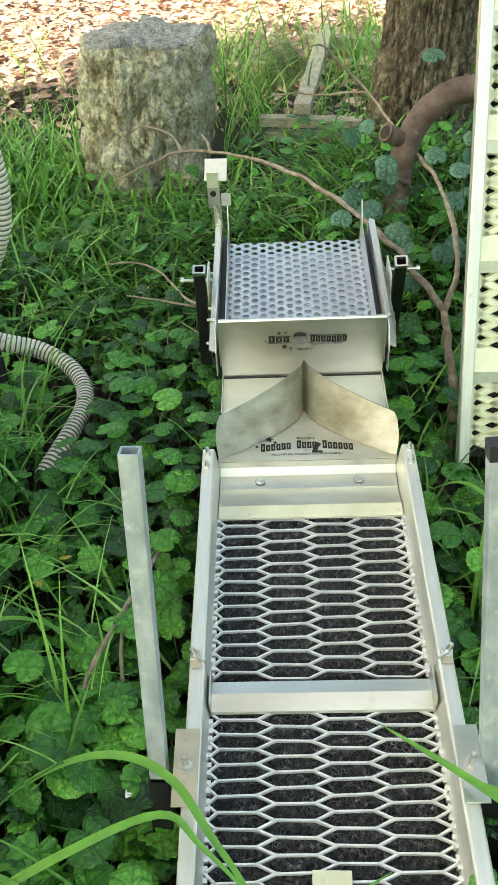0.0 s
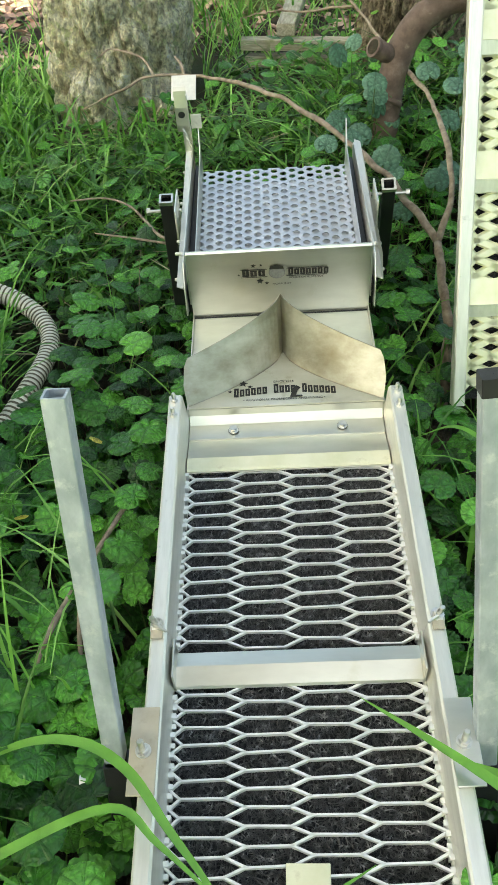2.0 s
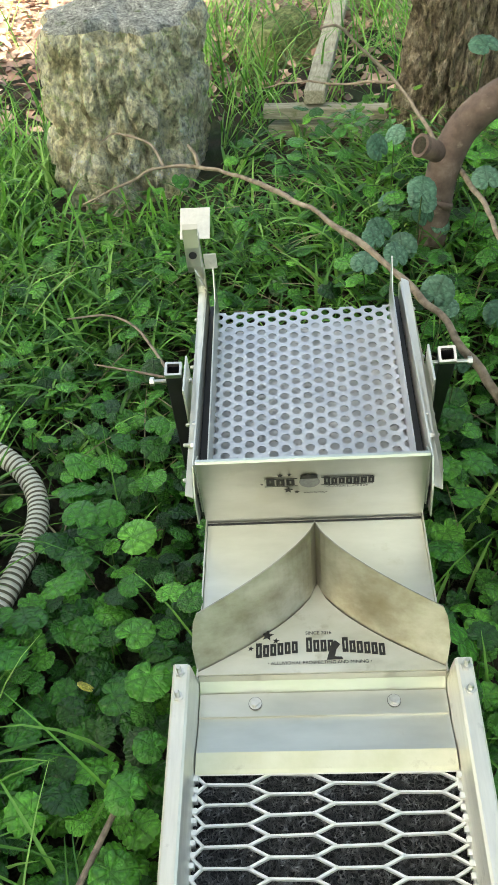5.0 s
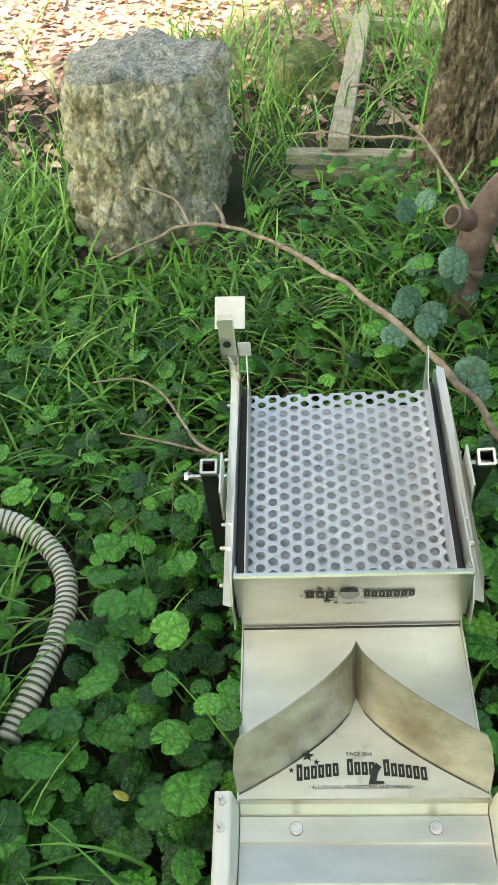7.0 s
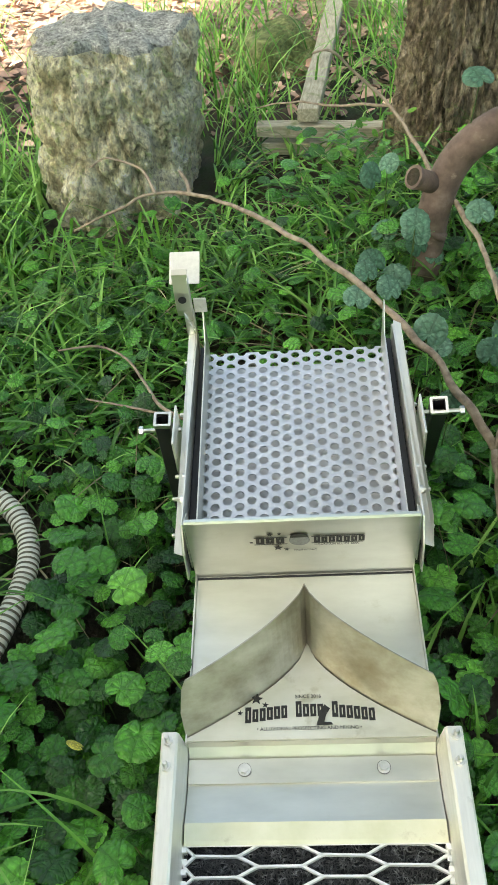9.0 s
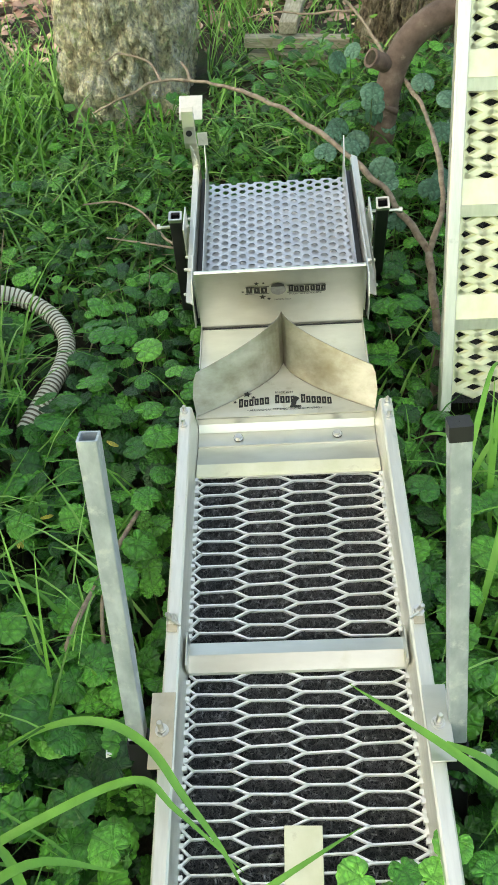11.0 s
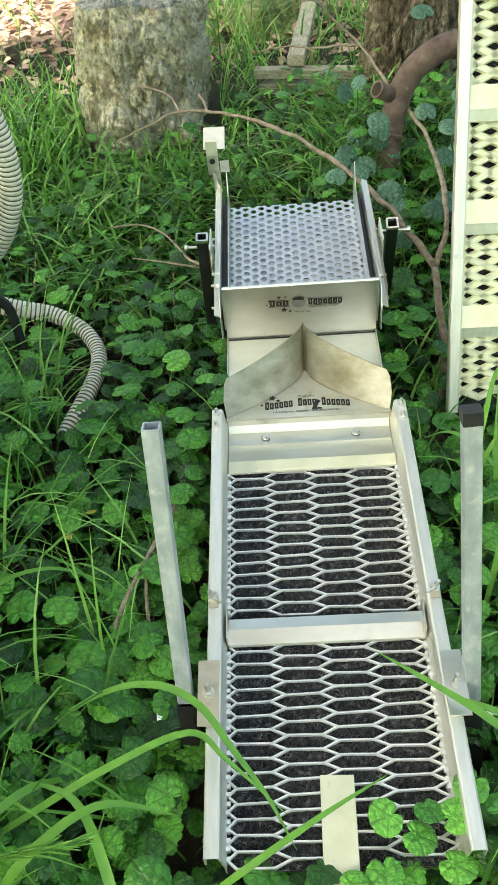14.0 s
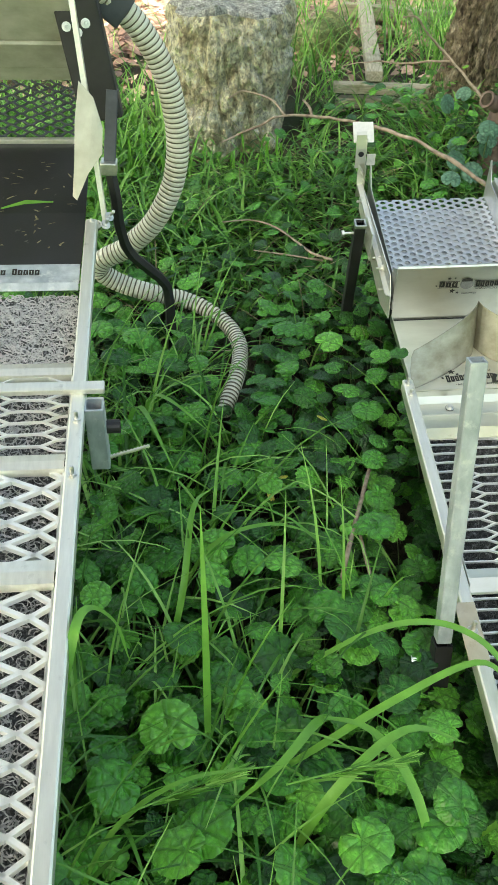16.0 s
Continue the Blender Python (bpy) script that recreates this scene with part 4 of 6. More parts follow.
    ob = part("name_print", bars(bmesh.new(), -0.17, -0.065, 0.288, 0.009, 14, 0.0, 0.0, (5, 8)), INK, lip, "dark blocks in place of a name")
    ob.matrix_basis = pose(0, 0, 0.0015 - 0.0075, 8.0, 0, 0) @ pose(0, 0, -0.040)
    # hopper behind: coarse screen and box walls
    top_edge = part("tray_edge", box(bmesh.new(), (-Wd + 0.012, 0.632, -0.006), (-0.03, 0.641, 0.003), 0.001), ALU, t)
    screen_m = pose(0, 0.645, -0.004, 36, 0, 0)
    ob = honeycomb("coarse_screen", -Wd + 0.012, -0.03, 0.0, 0.10, 0.0150, 0.0125, GREYPLASTIC, t, 0.0, 0.0045, 0.0032, 0.003, "dark coarse screen")
    ob.matrix_basis = screen_m
    ob = part("hopper_back", box(bmesh.new(), (-Wd + 0.012, 0.102, -0.002), (-0.02, 0.106, 0.34), 0.001), SMOKY, t, "grey-green smoky hopper wall")
    ob.matrix_basis = screen_m
    ob = part("hopper_strip", box(bmesh.new(), (-Wd + 0.012, 0.094, 0.05), (-0.02, 0.101, 0.115), 0.002), SMOKY, t)
    ob.matrix_basis = screen_m
    Ti = pose(-0.514, 0.6, 0.370, 8.4, 0, 1.2).inverted()
    # slanted flat bar and the black channel
    a, b = Ti @ Vector((-0.506, 1.035, 0.405)), Ti @ Vector((-0.536, 1.10, 0.74))
    bm = bmesh.new()
    d = (b - a)
    u = Vector((0.0035, 0, 0))
    v = d.cross(u).normalized() * 0.008
    ring = [bm.verts.new(p + q) for p in (a, b) for q in (u + v, -u + v, -u - v, u - v)]
    for i in range(4):
        bm.faces.new((ring[i], ring[(i + 1) % 4], ring[4 + (i + 1) % 4], ring[4 + i]))
    bm.faces.new(ring[:4]), bm.faces.new(ring[4:])
    part("slanted_bar", bm, ALU, t, "flat slanted metal bar")
    chan = part("hopper_bracket", box(bmesh.new(), (-0.035, -0.016, 0), (0.028, 0.016, 0.19), 0.003), BLACK, t, "black hopper bracket")
    chan.matrix_basis = Ti @ pose(-0.508, 1.18, 0.515, -6, -10, 0)
    for k in range(3):
        part("clip", bolt(bmesh.new(), (-0.022 + 0.014 * k, -0.017, 0.135 - 0.01 * (k % 2)), (0.2, -1, 0.1), 0.005, 0.013), ZINC, chan)
    post = part("tall_leg", square_tube(bmesh.new(), Ti @ Vector((-0.505, 1.157, 0.452)), Ti @ Vector((-0.494, 1.175, 0.56)), 0.018, 0.002), GREYPLASTIC, t, "dark square tube leg")
    part("tube_rim", box(bmesh.new(), (-0.013, -0.013, -0.008), (0.013, 0.013, 0.012), 0.002), ZINC, post).matrix_basis = Ti @ pose(-0.506, 1.152, 0.448, 0, 3, 0)
    bm = sweep(bmesh.new(), smooth_path([Ti @ Vector(p) for p in ((-0.505, 1.155, 0.445), (-0.499, 1.15, 0.40), (-0.496, 1.15, 0.352), (-0.484, 1.16, 0.302), (-0.455, 1.175, 0.262), (-0.432, 1.19, 0.230), (-0.421, 1.198, 0.19), (-0.416, 1.20, 0.04))], 5), 0.0095, 6)
    part("crooked_leg", bm, BLACK, t, "black crooked stay")
    for dx, dy, dz in ((0.004, -0.012, 0.008), (-0.008, -0.004, 0.004), (0.008, 0.006, 0.012)):
        p = Ti @ Vector((-0.507 + dx, 1.01 + dy, 0.418 + dz))
        part("hinge_bolt", bolt(bmesh.new(), p, (dx * 60, -0.4, 0.8), 0.0052, 0.018), ZINC, t)


build_hose_sluice()


def tray_bits():
    b = Bunch()
    r = np.random.default_rng(31)
    T = pose(-0.514, 0.6, 0.370, 8.4, 0, 1.2)
    for _ in range(46):
        p = T @ Vector((r.uniform(-0.2, -0.02), r.uniform(0.35, 0.58), -0.006))
        b.put_blade(tuple(p), r.uniform(0, 6.28), r.uniform(0.004, 0.016), r.uniform(0.001, 0.003), r.uniform(0, 0.3), 0.4, 3)
    ob = raw("grass_clippings", np.concatenate(b.v).tolist(), b.f, STRAW, None, "", True)
    tagged(ob, "dry clippings scattered on the rubber tray", "clippings", "", "stuff")
    p = [T @ Vector(q) for q in ((-0.135, 0.455, -0.009), (-0.10, 0.462, -0.003), (-0.06, 0.468, -0.007))]
    v, f = [], []
    for i, q in enumerate(p):
        w = (0.002, 0.006, 0.001)[i]
        v += [tuple(q + Vector((0, -w, 0))), tuple(q + Vector((0, w, 0.001)))]
    tagged(raw("loose_grass", v, [(0, 2, 3, 1), (2, 4, 5, 3)], GRASS), "single green grass blade on the black tray", "grass")


LATER = [tray_bits]
scrap_path = [(-0.526, 1.045, 0.595), (-0.508, 1.043, 0.572), (-0.498, 1.037, 0.530), (-0.500, 1.025, 0.495), (-0.520, 1.012, 0.470), (-0.538, 1.0, 0.432), (-0.544, 1.003, 0.438), (-0.538, 1.015, 0.490), (-0.534, 1.03, 0.545)]
bm = bmesh.new()
scrap_path = [(x - 0.002, y, 0.462 + 0.91 * (z - 0.432)) for x, y, z in scrap_path]
front = [bm.verts.new(p) for p in scrap_path]
behind = [bm.verts.new((x, y + 0.0022, z)) for x, y, z in scrap_path]
bm.faces.new(front), bm.faces.new(behind[::-1])
for i in range(len(front)):
    j = (i + 1) % len(front)
    bm.faces.new((front[i], front[j], behind[j], behind[i]))
tagged(part("leather_scrap", bm, CLOTH), "cream leather scrap hanging over the sluice rail", "leather scrap")


def build_hose():
    pts = [(-0.62, 1.24, 0.70), (-0.56, 1.24, 0.705), (-0.50, 1.26, 0.668), (-0.455, 1.275, 0.622), (-0.418, 1.29, 0.55), (-0.400, 1.30, 0.455), (-0.408, 1.305, 0.365), (-0.445, 1.31, 0.285), (-0.50, 1.325, 0.225), (-0.545, 1.335, 0.195), (-0.555, 1.345, 0.165), (-0.52, 1.345, 0.138), (-0.46, 1.338, 0.120), (-0.39, 1.345, 0.098), (-0.333, 1.315, 0.082), (-0.298, 1.262, 0.073), (-0.289, 1.195, 0.072), (-0.302, 1.105, 0.074), (-0.330, 1.02, 0.06)]
    path = smooth_path(pts, 10)
    # even steps along the line
    s = [0.0]
    for a, b in zip(path, path[1:]):
        s.append(s[-1] + (b - a).length)
    total, ridge = s[-1], 0.0088
    t = thing("ribbed_hose", Matrix.Translation((0, 0, 0)), "cream ribbed suction hose with dark grooves curling into the ivy", "hose")

    def at(d):
        i = max(0, min(len(s) - 2, int(np.searchsorted(s, d)) - 1))
        return path[i].lerp(path[i + 1], (d - s[i]) / max(1e-6, s[i + 1] - s[i]))

    def rad(q):
        return 0.0200 if q < 0.5 else 0.0200 - 0.0045 * step01(0.5, 0.8, q)
    line = [at(min(total, k * ridge / 4)) for k in range(int(total / ridge * 4))]
    shape = [0.0, 0.9, 1.0, 0.9]
    bm = sweep(bmesh.new(), line, lambda q: rad(q) - 0.0022 + 0.0022 * shape[round(q * (len(line) - 1)) % 4], 18)
    part("ribbed_wall", bm, HOSE_PALE, t, "", True)
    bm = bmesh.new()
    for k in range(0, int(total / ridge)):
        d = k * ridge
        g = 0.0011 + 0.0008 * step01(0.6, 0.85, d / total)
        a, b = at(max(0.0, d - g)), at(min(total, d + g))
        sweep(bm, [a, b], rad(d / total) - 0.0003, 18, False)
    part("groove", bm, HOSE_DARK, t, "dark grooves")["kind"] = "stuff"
    ob = part("hose_nozzle", box(bmesh.new(), (-0.026, -0.02, -0.026), (0.026, 0.02, 0.026), 0.004), GREYPLASTIC, t, "dark grey square hose coupling")
    ob.matrix_basis = pose(-0.492, 1.262, 0.662, 0, 38, 0)


build_hose()


# ---- stone, tree, battens, pipe, branch ----
FACETS = ((182, 0.168, 0.182), (-148, 0.158, 0.190), (-108, 0.110, 0.182), (-72, 0.114, 0.160), (-12, 0.164, 0.150), (55, 0.19, 0.18), (120, 0.20, 0.18))    # way each face looks, its distance at the top and at the foot


def build_stone():
    t = thing("granite_post", pose(-0.268, 2.240, 0.022), "squat lichened granite post stump with grey flat top", "stone")
    seg, rows = 260, 150
    verts, faces = [], []
    for j in range(rows + 1):
        q = j / rows
        z = -0.06 + 0.475 * q
        for i in range(seg):
            a = 2 * math.pi * i / seg
            c, sn = math.cos(a), math.sin(a)
            inv = 0.0
            for deg, top, foot in FACETS:
                dist = foot + (top - foot) * q ** 0.75
                inv += max(0.0, math.cos(a - radians(deg)) / dist) ** 11
            r = inv ** (-1 / 11)
            x, y = r * c, r * sn
            # split faces: upright ledges with dark clefts between, coarse grain over them
            step = noise.noise((x * 10 + 3, y * 10, z * 8))
            ridge = 0.012 * noise.noise((x * 6, y * 6, z * 4)) + 0.026 * (round(step * 3.2) / 3.2 * 0.7 + step * 0.3)
            ridge -= 0.022 * max(0.0, 1 - 6 * abs(noise.noise((x * 9, y * 9, z * 5 + 8))))
            ridge -= 0.012 * max(0.0, 1 - 4 * abs(noise.noise((x * 34 + 5, y * 34, z * 15 + x * 9))))
            ridge += 0.007 * noise.noise((x * 60, y * 60, z * 42)) + 0.004 * noise.noise((x * 130, y * 130, z * 110))
            k = 1 + ridge / r
            if q > 0.93:
                k *= 1 - 0.07 * ((q - 0.93) / 0.07) ** 2
            verts.append((x * k, y * k, z + (0.014 * noise.noise((x * 9, y * 9, 2)) - 0.012 * max(0, -x) / 0.17) * q))
    for j in range(rows):
        for i in range(seg):
            faces.append((j * seg + i, j * seg + (i + 1) % seg, (j + 1) * seg + (i + 1) % seg, (j + 1) * seg + i))
    raw("stone_body", verts, faces, ROCK, t, "", True)
    tv, tf = [], []
    ring0 = verts[rows * seg:]
    cx, cy = sum(v[0] for v in ring0) / seg, sum(v[1] for v in ring0) / seg
    levels = [1.0, 0.97, 0.9, 0.78, 0.62, 0.42, 0.2]
    for li, lv in enumerate(levels):
        for v in ring0:
            x, y = cx + (v[0] - cx) * lv, cy + (v[1] - cy) * lv
            bulge = 0.0 if li == 0 else 0.008 + 0.016 * noise.noise((x * 12, y * 12, 6)) + 0.007 * noise.noise((x * 45, y * 45, 1)) + 0.012 * (1 - lv)
            tv.append((x, y, v[2] + bulge))
    tv.append((cx, cy, tv[-1][2] + 0.002))
    for li in range(len(levels) - 1):
        for i in range(seg):
            tf.append((li * seg + i, li * seg + (i + 1) % seg, (li + 1) * seg + (i + 1) % seg, (li + 1) * seg + i))
    last = (len(levels) - 1) * seg
    tf += [(last + i, last + (i + 1) % seg, len(tv) - 1) for i in range(seg)]
    raw("stone_top", tv, tf, ROCK_TOP, t, "grey weathered top", True)


build_stone()


def boulder(name, at, size, mat, label, seed):
    bm = bmesh.new()
    bmesh.ops.create_icosphere(bm, subdivisions=4, radius=1.0)
    for v in bm.verts:
        p = v.co.copy()
        k = 1 + 0.25 * noise.noise(p * 1.3 + Vector((seed, 0, 0))) + 0.08 * noise.noise(p * 4 + Vector((0, seed, 0))) + 0.03 * noise.noise(p * 11)
        v.co = Vector((p.x * size[0], p.y * size[1], p.z * size[2])) * k
    ob = part(name, bm, mat, None, "", True)
    ob.matrix_basis = Matrix.Translation(at)
    tagged(ob, label, "rock")


boulder("boulder", (0.085, 2.86, 0.14), (0.13, 0.13, 0.135), MOSSY, "mossy boulder half hidden in long grass", 3)
boulder("boulder", (-0.005, 2.66, 0.11), (0.075, 0.07, 0.07), MOSSY, "small mossy rock in the grass", 8)
boulder("boulder", (-0.45, 4.75, 0.12), (0.55, 0.22, 0.2), ROCK, "long mossy stone behind the fallen leaves", 12)

boulder("pebble", (0.03, 1.64, 0.075), (0.024, 0.02, 0.014), ROCK_TOP, "pale pebble lying on bare soil", 5)

TREE = Vector((0.430, 2.22, 0.1))


def lobe(r, count, centre, size):
    """Clump centres inside one lobe of a crown."""
    out = []
    while len(out) < count:
        p = r.uniform(-1, 1, 3)
        if p @ p < 1:
            out.append(Vector(centre) + Vector((p[0] * size[0], p[1] * size[1], p[2] * size[2])))
    return out


def crown_leaves(clumps, r, parent):
    cv, cf = [], []
    for c in clumps:
        for _ in range(60):
            p = c + Vector(r.normal(0, 0.16, 3))
            u = Vector(r.normal(0, 1, 3)).normalized()
            v = u.orthogonal().normalized()
            ln, wd = r.uniform(0.10, 0.17), r.uniform(0.05, 0.08)
            k = len(cv)
            cv += [tuple(p), tuple(p + u * ln * 0.5 + v * wd), tuple(p + u * ln), tuple(p + u * ln * 0.5 - v * wd)]
            cf.append((k, k + 1, k + 2, k + 3))
    ob = raw("crown", cv, cf, CROWN, parent, "dense green leaves")
    ob["kind"] = "stuff"


def build_shade_tree():
    """An unseen tree, added so that its crown keeps the sun off the sluices."""
    base = Vector((-3.2, -0.6, 0.0))
    t = thing("tree", Matrix.Translation(base), "unseen broad leafy tree added to shade the plot", "tree")
    part("trunk", sweep(bmesh.new(), smooth_path([(0, 0, -0.1), (0.05, 0, 0.8), (0.1, 0.05, 1.8), (0.3, 0.0, 2.9)], 6), lambda q: 0.17 - 0.07 * q + 0.06 * max(0, 0.1 - q) * 10, 20), BARK, t, "", True)
    for e in ((1.6, -1.3, 3.5), (0.9, 1.4, 3.4), (-0.3, -0.8, 3.6), (1.9, 0.4, 3.6), (1.2, 1.7, 3.4)):
        e = Vector(e)
        o = Vector((0.28, 0.0, 2.7))
        part("limb", sweep(bmesh.new(), smooth_path([o, o.lerp(e, 0.4) + Vector((0, 0, 0.2)), e], 6), lambda q: 0.06 * (1 - q) + 0.008, 8), BARK, t, "", True)
    r = np.random.default_rng(4)
    clumps = lobe(r, 330, (0.95, -0.1, 3.5), (2.1, 1.9, 0.7)) + lobe(r, 46, (1.3, 1.75, 3.35), (0.8, 0.7, 0.4))
    crown_leaves(clumps, r, t)


build_shade_tree()


def build_tree():
    t = thing("tree", Matrix.Translation(TREE), "thick rough-barked garden tree with ivy at its foot", "tree")
    seg, rows = 220, 330
    verts, faces = [], []
    H = 3.2
    for j in range(rows + 1):
        q = (j / rows) ** 1.7
        z = -0.08 + H * q
        flare = 0.100 * math.exp(-max(0, z) / 0.12)
        base = 0.106 * (1 - 0.25 * q) + flare
        for i in range(seg):
            a = 2 * math.pi * i / seg
            c, sn = math.cos(a), math.sin(a)
            root = 1 + 0.22 * math.exp(-max(0, z) / 0.15) * math.sin(a * 4 + 0.6)
            w = noise.noise((c * 2.2, sn * 2.2, z * 2)) * 0.010
            fur = abs(noise.noise((c * 9, sn * 9, z * 10))) * 0.030 + noise.noise((c * 24, sn * 24, z * 34)) * 0.009
            fur += 0.012 * max(0.0, 1 - 4.5 * abs(noise.noise((c * 6.5, sn * 6.5, z * 17 + 2)))) + 0.006 * max(0.0, 1 - 4 * abs(noise.noise((c * 13, sn * 13, z * 40)))) - 0.006
            r = base * root + w - fur
            verts.append((r * c + 0.04 * q * H * 0.3, r * sn - 0.02 * z, z))
    for j in range(rows):
        for i in range(seg):
            faces.append((j * seg + i, j * seg + (i + 1) % seg, (j + 1) * seg + (i + 1) % seg, (j + 1) * seg + i))
    raw("trunk", verts, faces, BARK, t, "", True)
    top = Vector((0.04, -0.06, 3.05))
    rng = np.random.default_rng(4)
    for k, end in enumerate(((0.9, -0.5, 4.2), (0.9, 0.5, 4.4), (-0.4, -0.4, 4.3), (0.1, 0.9, 4.3))):
        e = Vector(end)
        bm = sweep(bmesh.new(), smooth_path([top - Vector((0, 0, 0.25)), top.lerp(e, 0.35) + Vector((0, 0, 0.25)), top.lerp(e, 0.7) + Vector((0.1, 0, 0.15)), e], 6), lambda q: 0.06 * (1 - q) + 0.008, 8)
        part("limb", bm, BARK, t)
    clumps = lobe(rng, 60, (0.3, 0.2, 4.3), (1.1, 1.1, 0.5))
    crown_leaves(clumps, rng, t)


build_tree()


def batten(name, a, b, w, h, parent):
    a, b = Vector(a), Vector(b)
    d = (b - a)
    rot = d.to_track_quat("X", "Z").to_matrix().to_4x4()
    bm = box(bmesh.new(), (0, -w / 2, -h / 2), (d.length, w / 2, h / 2), 0.003)
    bmesh.ops.subdivide_edges(bm, edges=[e for e in bm.edges if e.calc_length() > 0.1], cuts=8)
    for v in bm.verts:
        v.co += 0.003 * Vector((0, noise.noise(v.co * 9), noise.noise(v.co * 11 + Vector((4, 0, 0)))))
    ob = part(name, bm, WOOD, parent)
    ob.matrix_basis = Matrix.Translation(a) @ rot
    return ob


frame_thing = thing("wooden_frame", Matrix.Translation((0, 0, 0)), "weathered grey batten frame lying in the grass", "wooden frame")
batten("batten", (0.03, 2.285, 0.228), (0.375, 2.255, 0.228), 0.035, 0.026, frame_thing)
batten("batten", (0.04, 2.290, 0.188), (0.38, 2.262, 0.184), 0.034, 0.028, frame_thing)
batten("batten", (0.138, 2.26, 0.263), (0.275, 3.24, 0.248), 0.045, 0.03, frame_thing)
batten("batten", (0.20, 3.23, 0.215), (0.75, 3.05, 0.215), 0.04, 0.045, frame_thing)
batten("batten", (0.20, 3.27, 0.165), (0.75, 3.09, 0.165), 0.04, 0.03, frame_thing)


def build_pipe():
    t = thing("iron_pipe_bend", Matrix.Translation((0.008, 0.045, 0.012)), "rusty cast iron pipe bend standing at the foot of the tree", "pipe")
    path = smooth_path([(0.300, 1.675, 0.16), (0.303, 1.68, 0.25), (0.310, 1.69, 0.315), (0.332, 1.70, 0.375), (0.368, 1.70, 0.417), (0.415, 1.70, 0.440), (0.47, 1.69, 0.44), (0.53, 1.68, 0.41), (0.57, 1.67, 0.33), (0.58, 1.67, 0.16)], 8)
    part("bend", sweep(bmesh.new(), path, 0.0258, 22), RUST, t, "", True)
    part("collar", sweep(bmesh.new(), [Vector((0.3005, 1.676, 0.262)), Vector((0.3025, 1.678, 0.266)), Vector((0.304, 1.68, 0.272))], lambda q: 0.0285 - 0.002 * abs(q - 0.5), 22), RUST, t, "", True)
    a, b = Vector((0.305, 1.690, 0.345)), Vector((0.268, 1.672, 0.366))
    stub = part("open_stub", sweep(bmesh.new(), [a, b], 0.0165, 20), RUST, t, "", True)
    d = (b - a).normalized()
    part("stub_rim", sweep(bmesh.new(), [b - d * 0.004, b + d * 0.003], 0.0185, 20), RUST, stub)
    # the stub is solid: a soil-coloured disc paints the darkness inside its bore
    part("bore", sweep(bmesh.new(), [b + d * 0.0032, b + d * 0.0038], 0.0135, 20), SOIL, stub, "dark disc painting the shaded bore")
    part("collar", sweep(bmesh.new(), [Vector((0.418, 1.70, 0.4412)), Vector((0.426, 1.699, 0.4425))], 0.0282, 22), RUST, t)


build_pipe()


def build_branch():
    t = thing("fallen_branch", Matrix.Translation((0, 0, 0)), "thin forked bare branch arching over the grass", "branch")

    def limb(pts, r0, r1, name="limb"):
        path = smooth_path(pts, 7)
        path = [p + 0.004 * Vector((noise.noise(p * 25), noise.noise(p * 25 + Vector((9, 0, 0))), noise.noise(p * 25 + Vector((0, 9, 0))))) for p in path]
        part(name, sweep(bmesh.new(), path, lambda q: (r0 + (r1 - r0) * q) * (1 + 0.12 * math.sin(q * 37)), 9), TWIG, t, "", True)
    limb([(0.335, 1.10, 0.02), (0.342, 1.165, 0.13), (0.336, 1.225, 0.185), (0.334, 1.274, 0.219)], 0.0078, 0.0066, "stem")
    limb([(0.334, 1.274, 0.219), (0.285, 1.39, 0.255), (0.245, 1.45, 0.275), (0.208, 1.507, 0.292), (0.15, 1.57, 0.312), (0.088, 1.640, 0.322), (0.0, 1.77, 0.308), (-0.085, 1.865, 0.288), (-0.15, 1.88, 0.285), (-0.21, 1.87, 0.262), (-0.30, 1.86, 0.225)], 0.0060, 0.0022)
    limb([(0.334, 1.274, 0.219), (0.357, 1.32, 0.265), (0.360, 1.385, 0.312), (0.358, 1.55, 0.335), (0.347, 1.72, 0.330), (0.335, 1.84, 0.315), (0.30, 1.95, 0.350), (0.262, 2.02, 0.385), (0.20, 2.02, 0.44), (0.165, 2.0, 0.475), (0.13, 1.99, 0.475)], 0.0052, 0.002)
    limb([(-0.085, 1.865, 0.288), (-0.09, 1.88, 0.305), (-0.105, 1.90, 0.315)], 0.004, 0.0025, "spur")
    limb([(-0.15, 1.88, 0.285), (-0.18, 1.94, 0.30), (-0.24, 1.97, 0.31), (-0.28, 1.98, 0.29)], 0.003, 0.0012, "spur")
    limb([(0.27, 2.015, 0.375), (0.18, 2.10, 0.345), (0.10, 2.16, 0.33), (0.03, 2.19, 0.31)], 0.003, 0.0012, "spur")


build_branch()


def loose_twig(pts, r0, r1):
    ob = part("dry_twig", sweep(bmesh.new(), smooth_path(pts, 6), lambda q: r0 + (r1 - r0) * q, 7), TWIG, None, "", True)
    tagged(ob, "dry brown twig lying in the ivy", "twig")


loose_twig([(-0.082, 1.442, 0.135), (-0.122, 1.474, 0.135), (-0.153, 1.534, 0.135), (-0.190, 1.598, 0.135), (-0.241, 1.632, 0.135), (-0.306, 1.623, 0.135)], 0.0032, 0.0016)
loose_twig([(-0.100, 1.459, 0.125), (-0.167, 1.483, 0.125), (-0.245, 1.507, 0.125)], 0.0026, 0.0014)
loose_twig([(-0.115, 0.80, 0.13), (-0.15, 0.70, 0.13), (-0.185, 0.60, 0.12), (-0.20, 0.54, 0.07)], 0.003, 0.004)
loose_twig([(-0.15, 0.71, 0.125), (-0.152, 0.64, 0.12), (-0.14, 0.56, 0.09)], 0.002, 0.003)


# ---- plants ----
rng = np.random.default_rng(11)


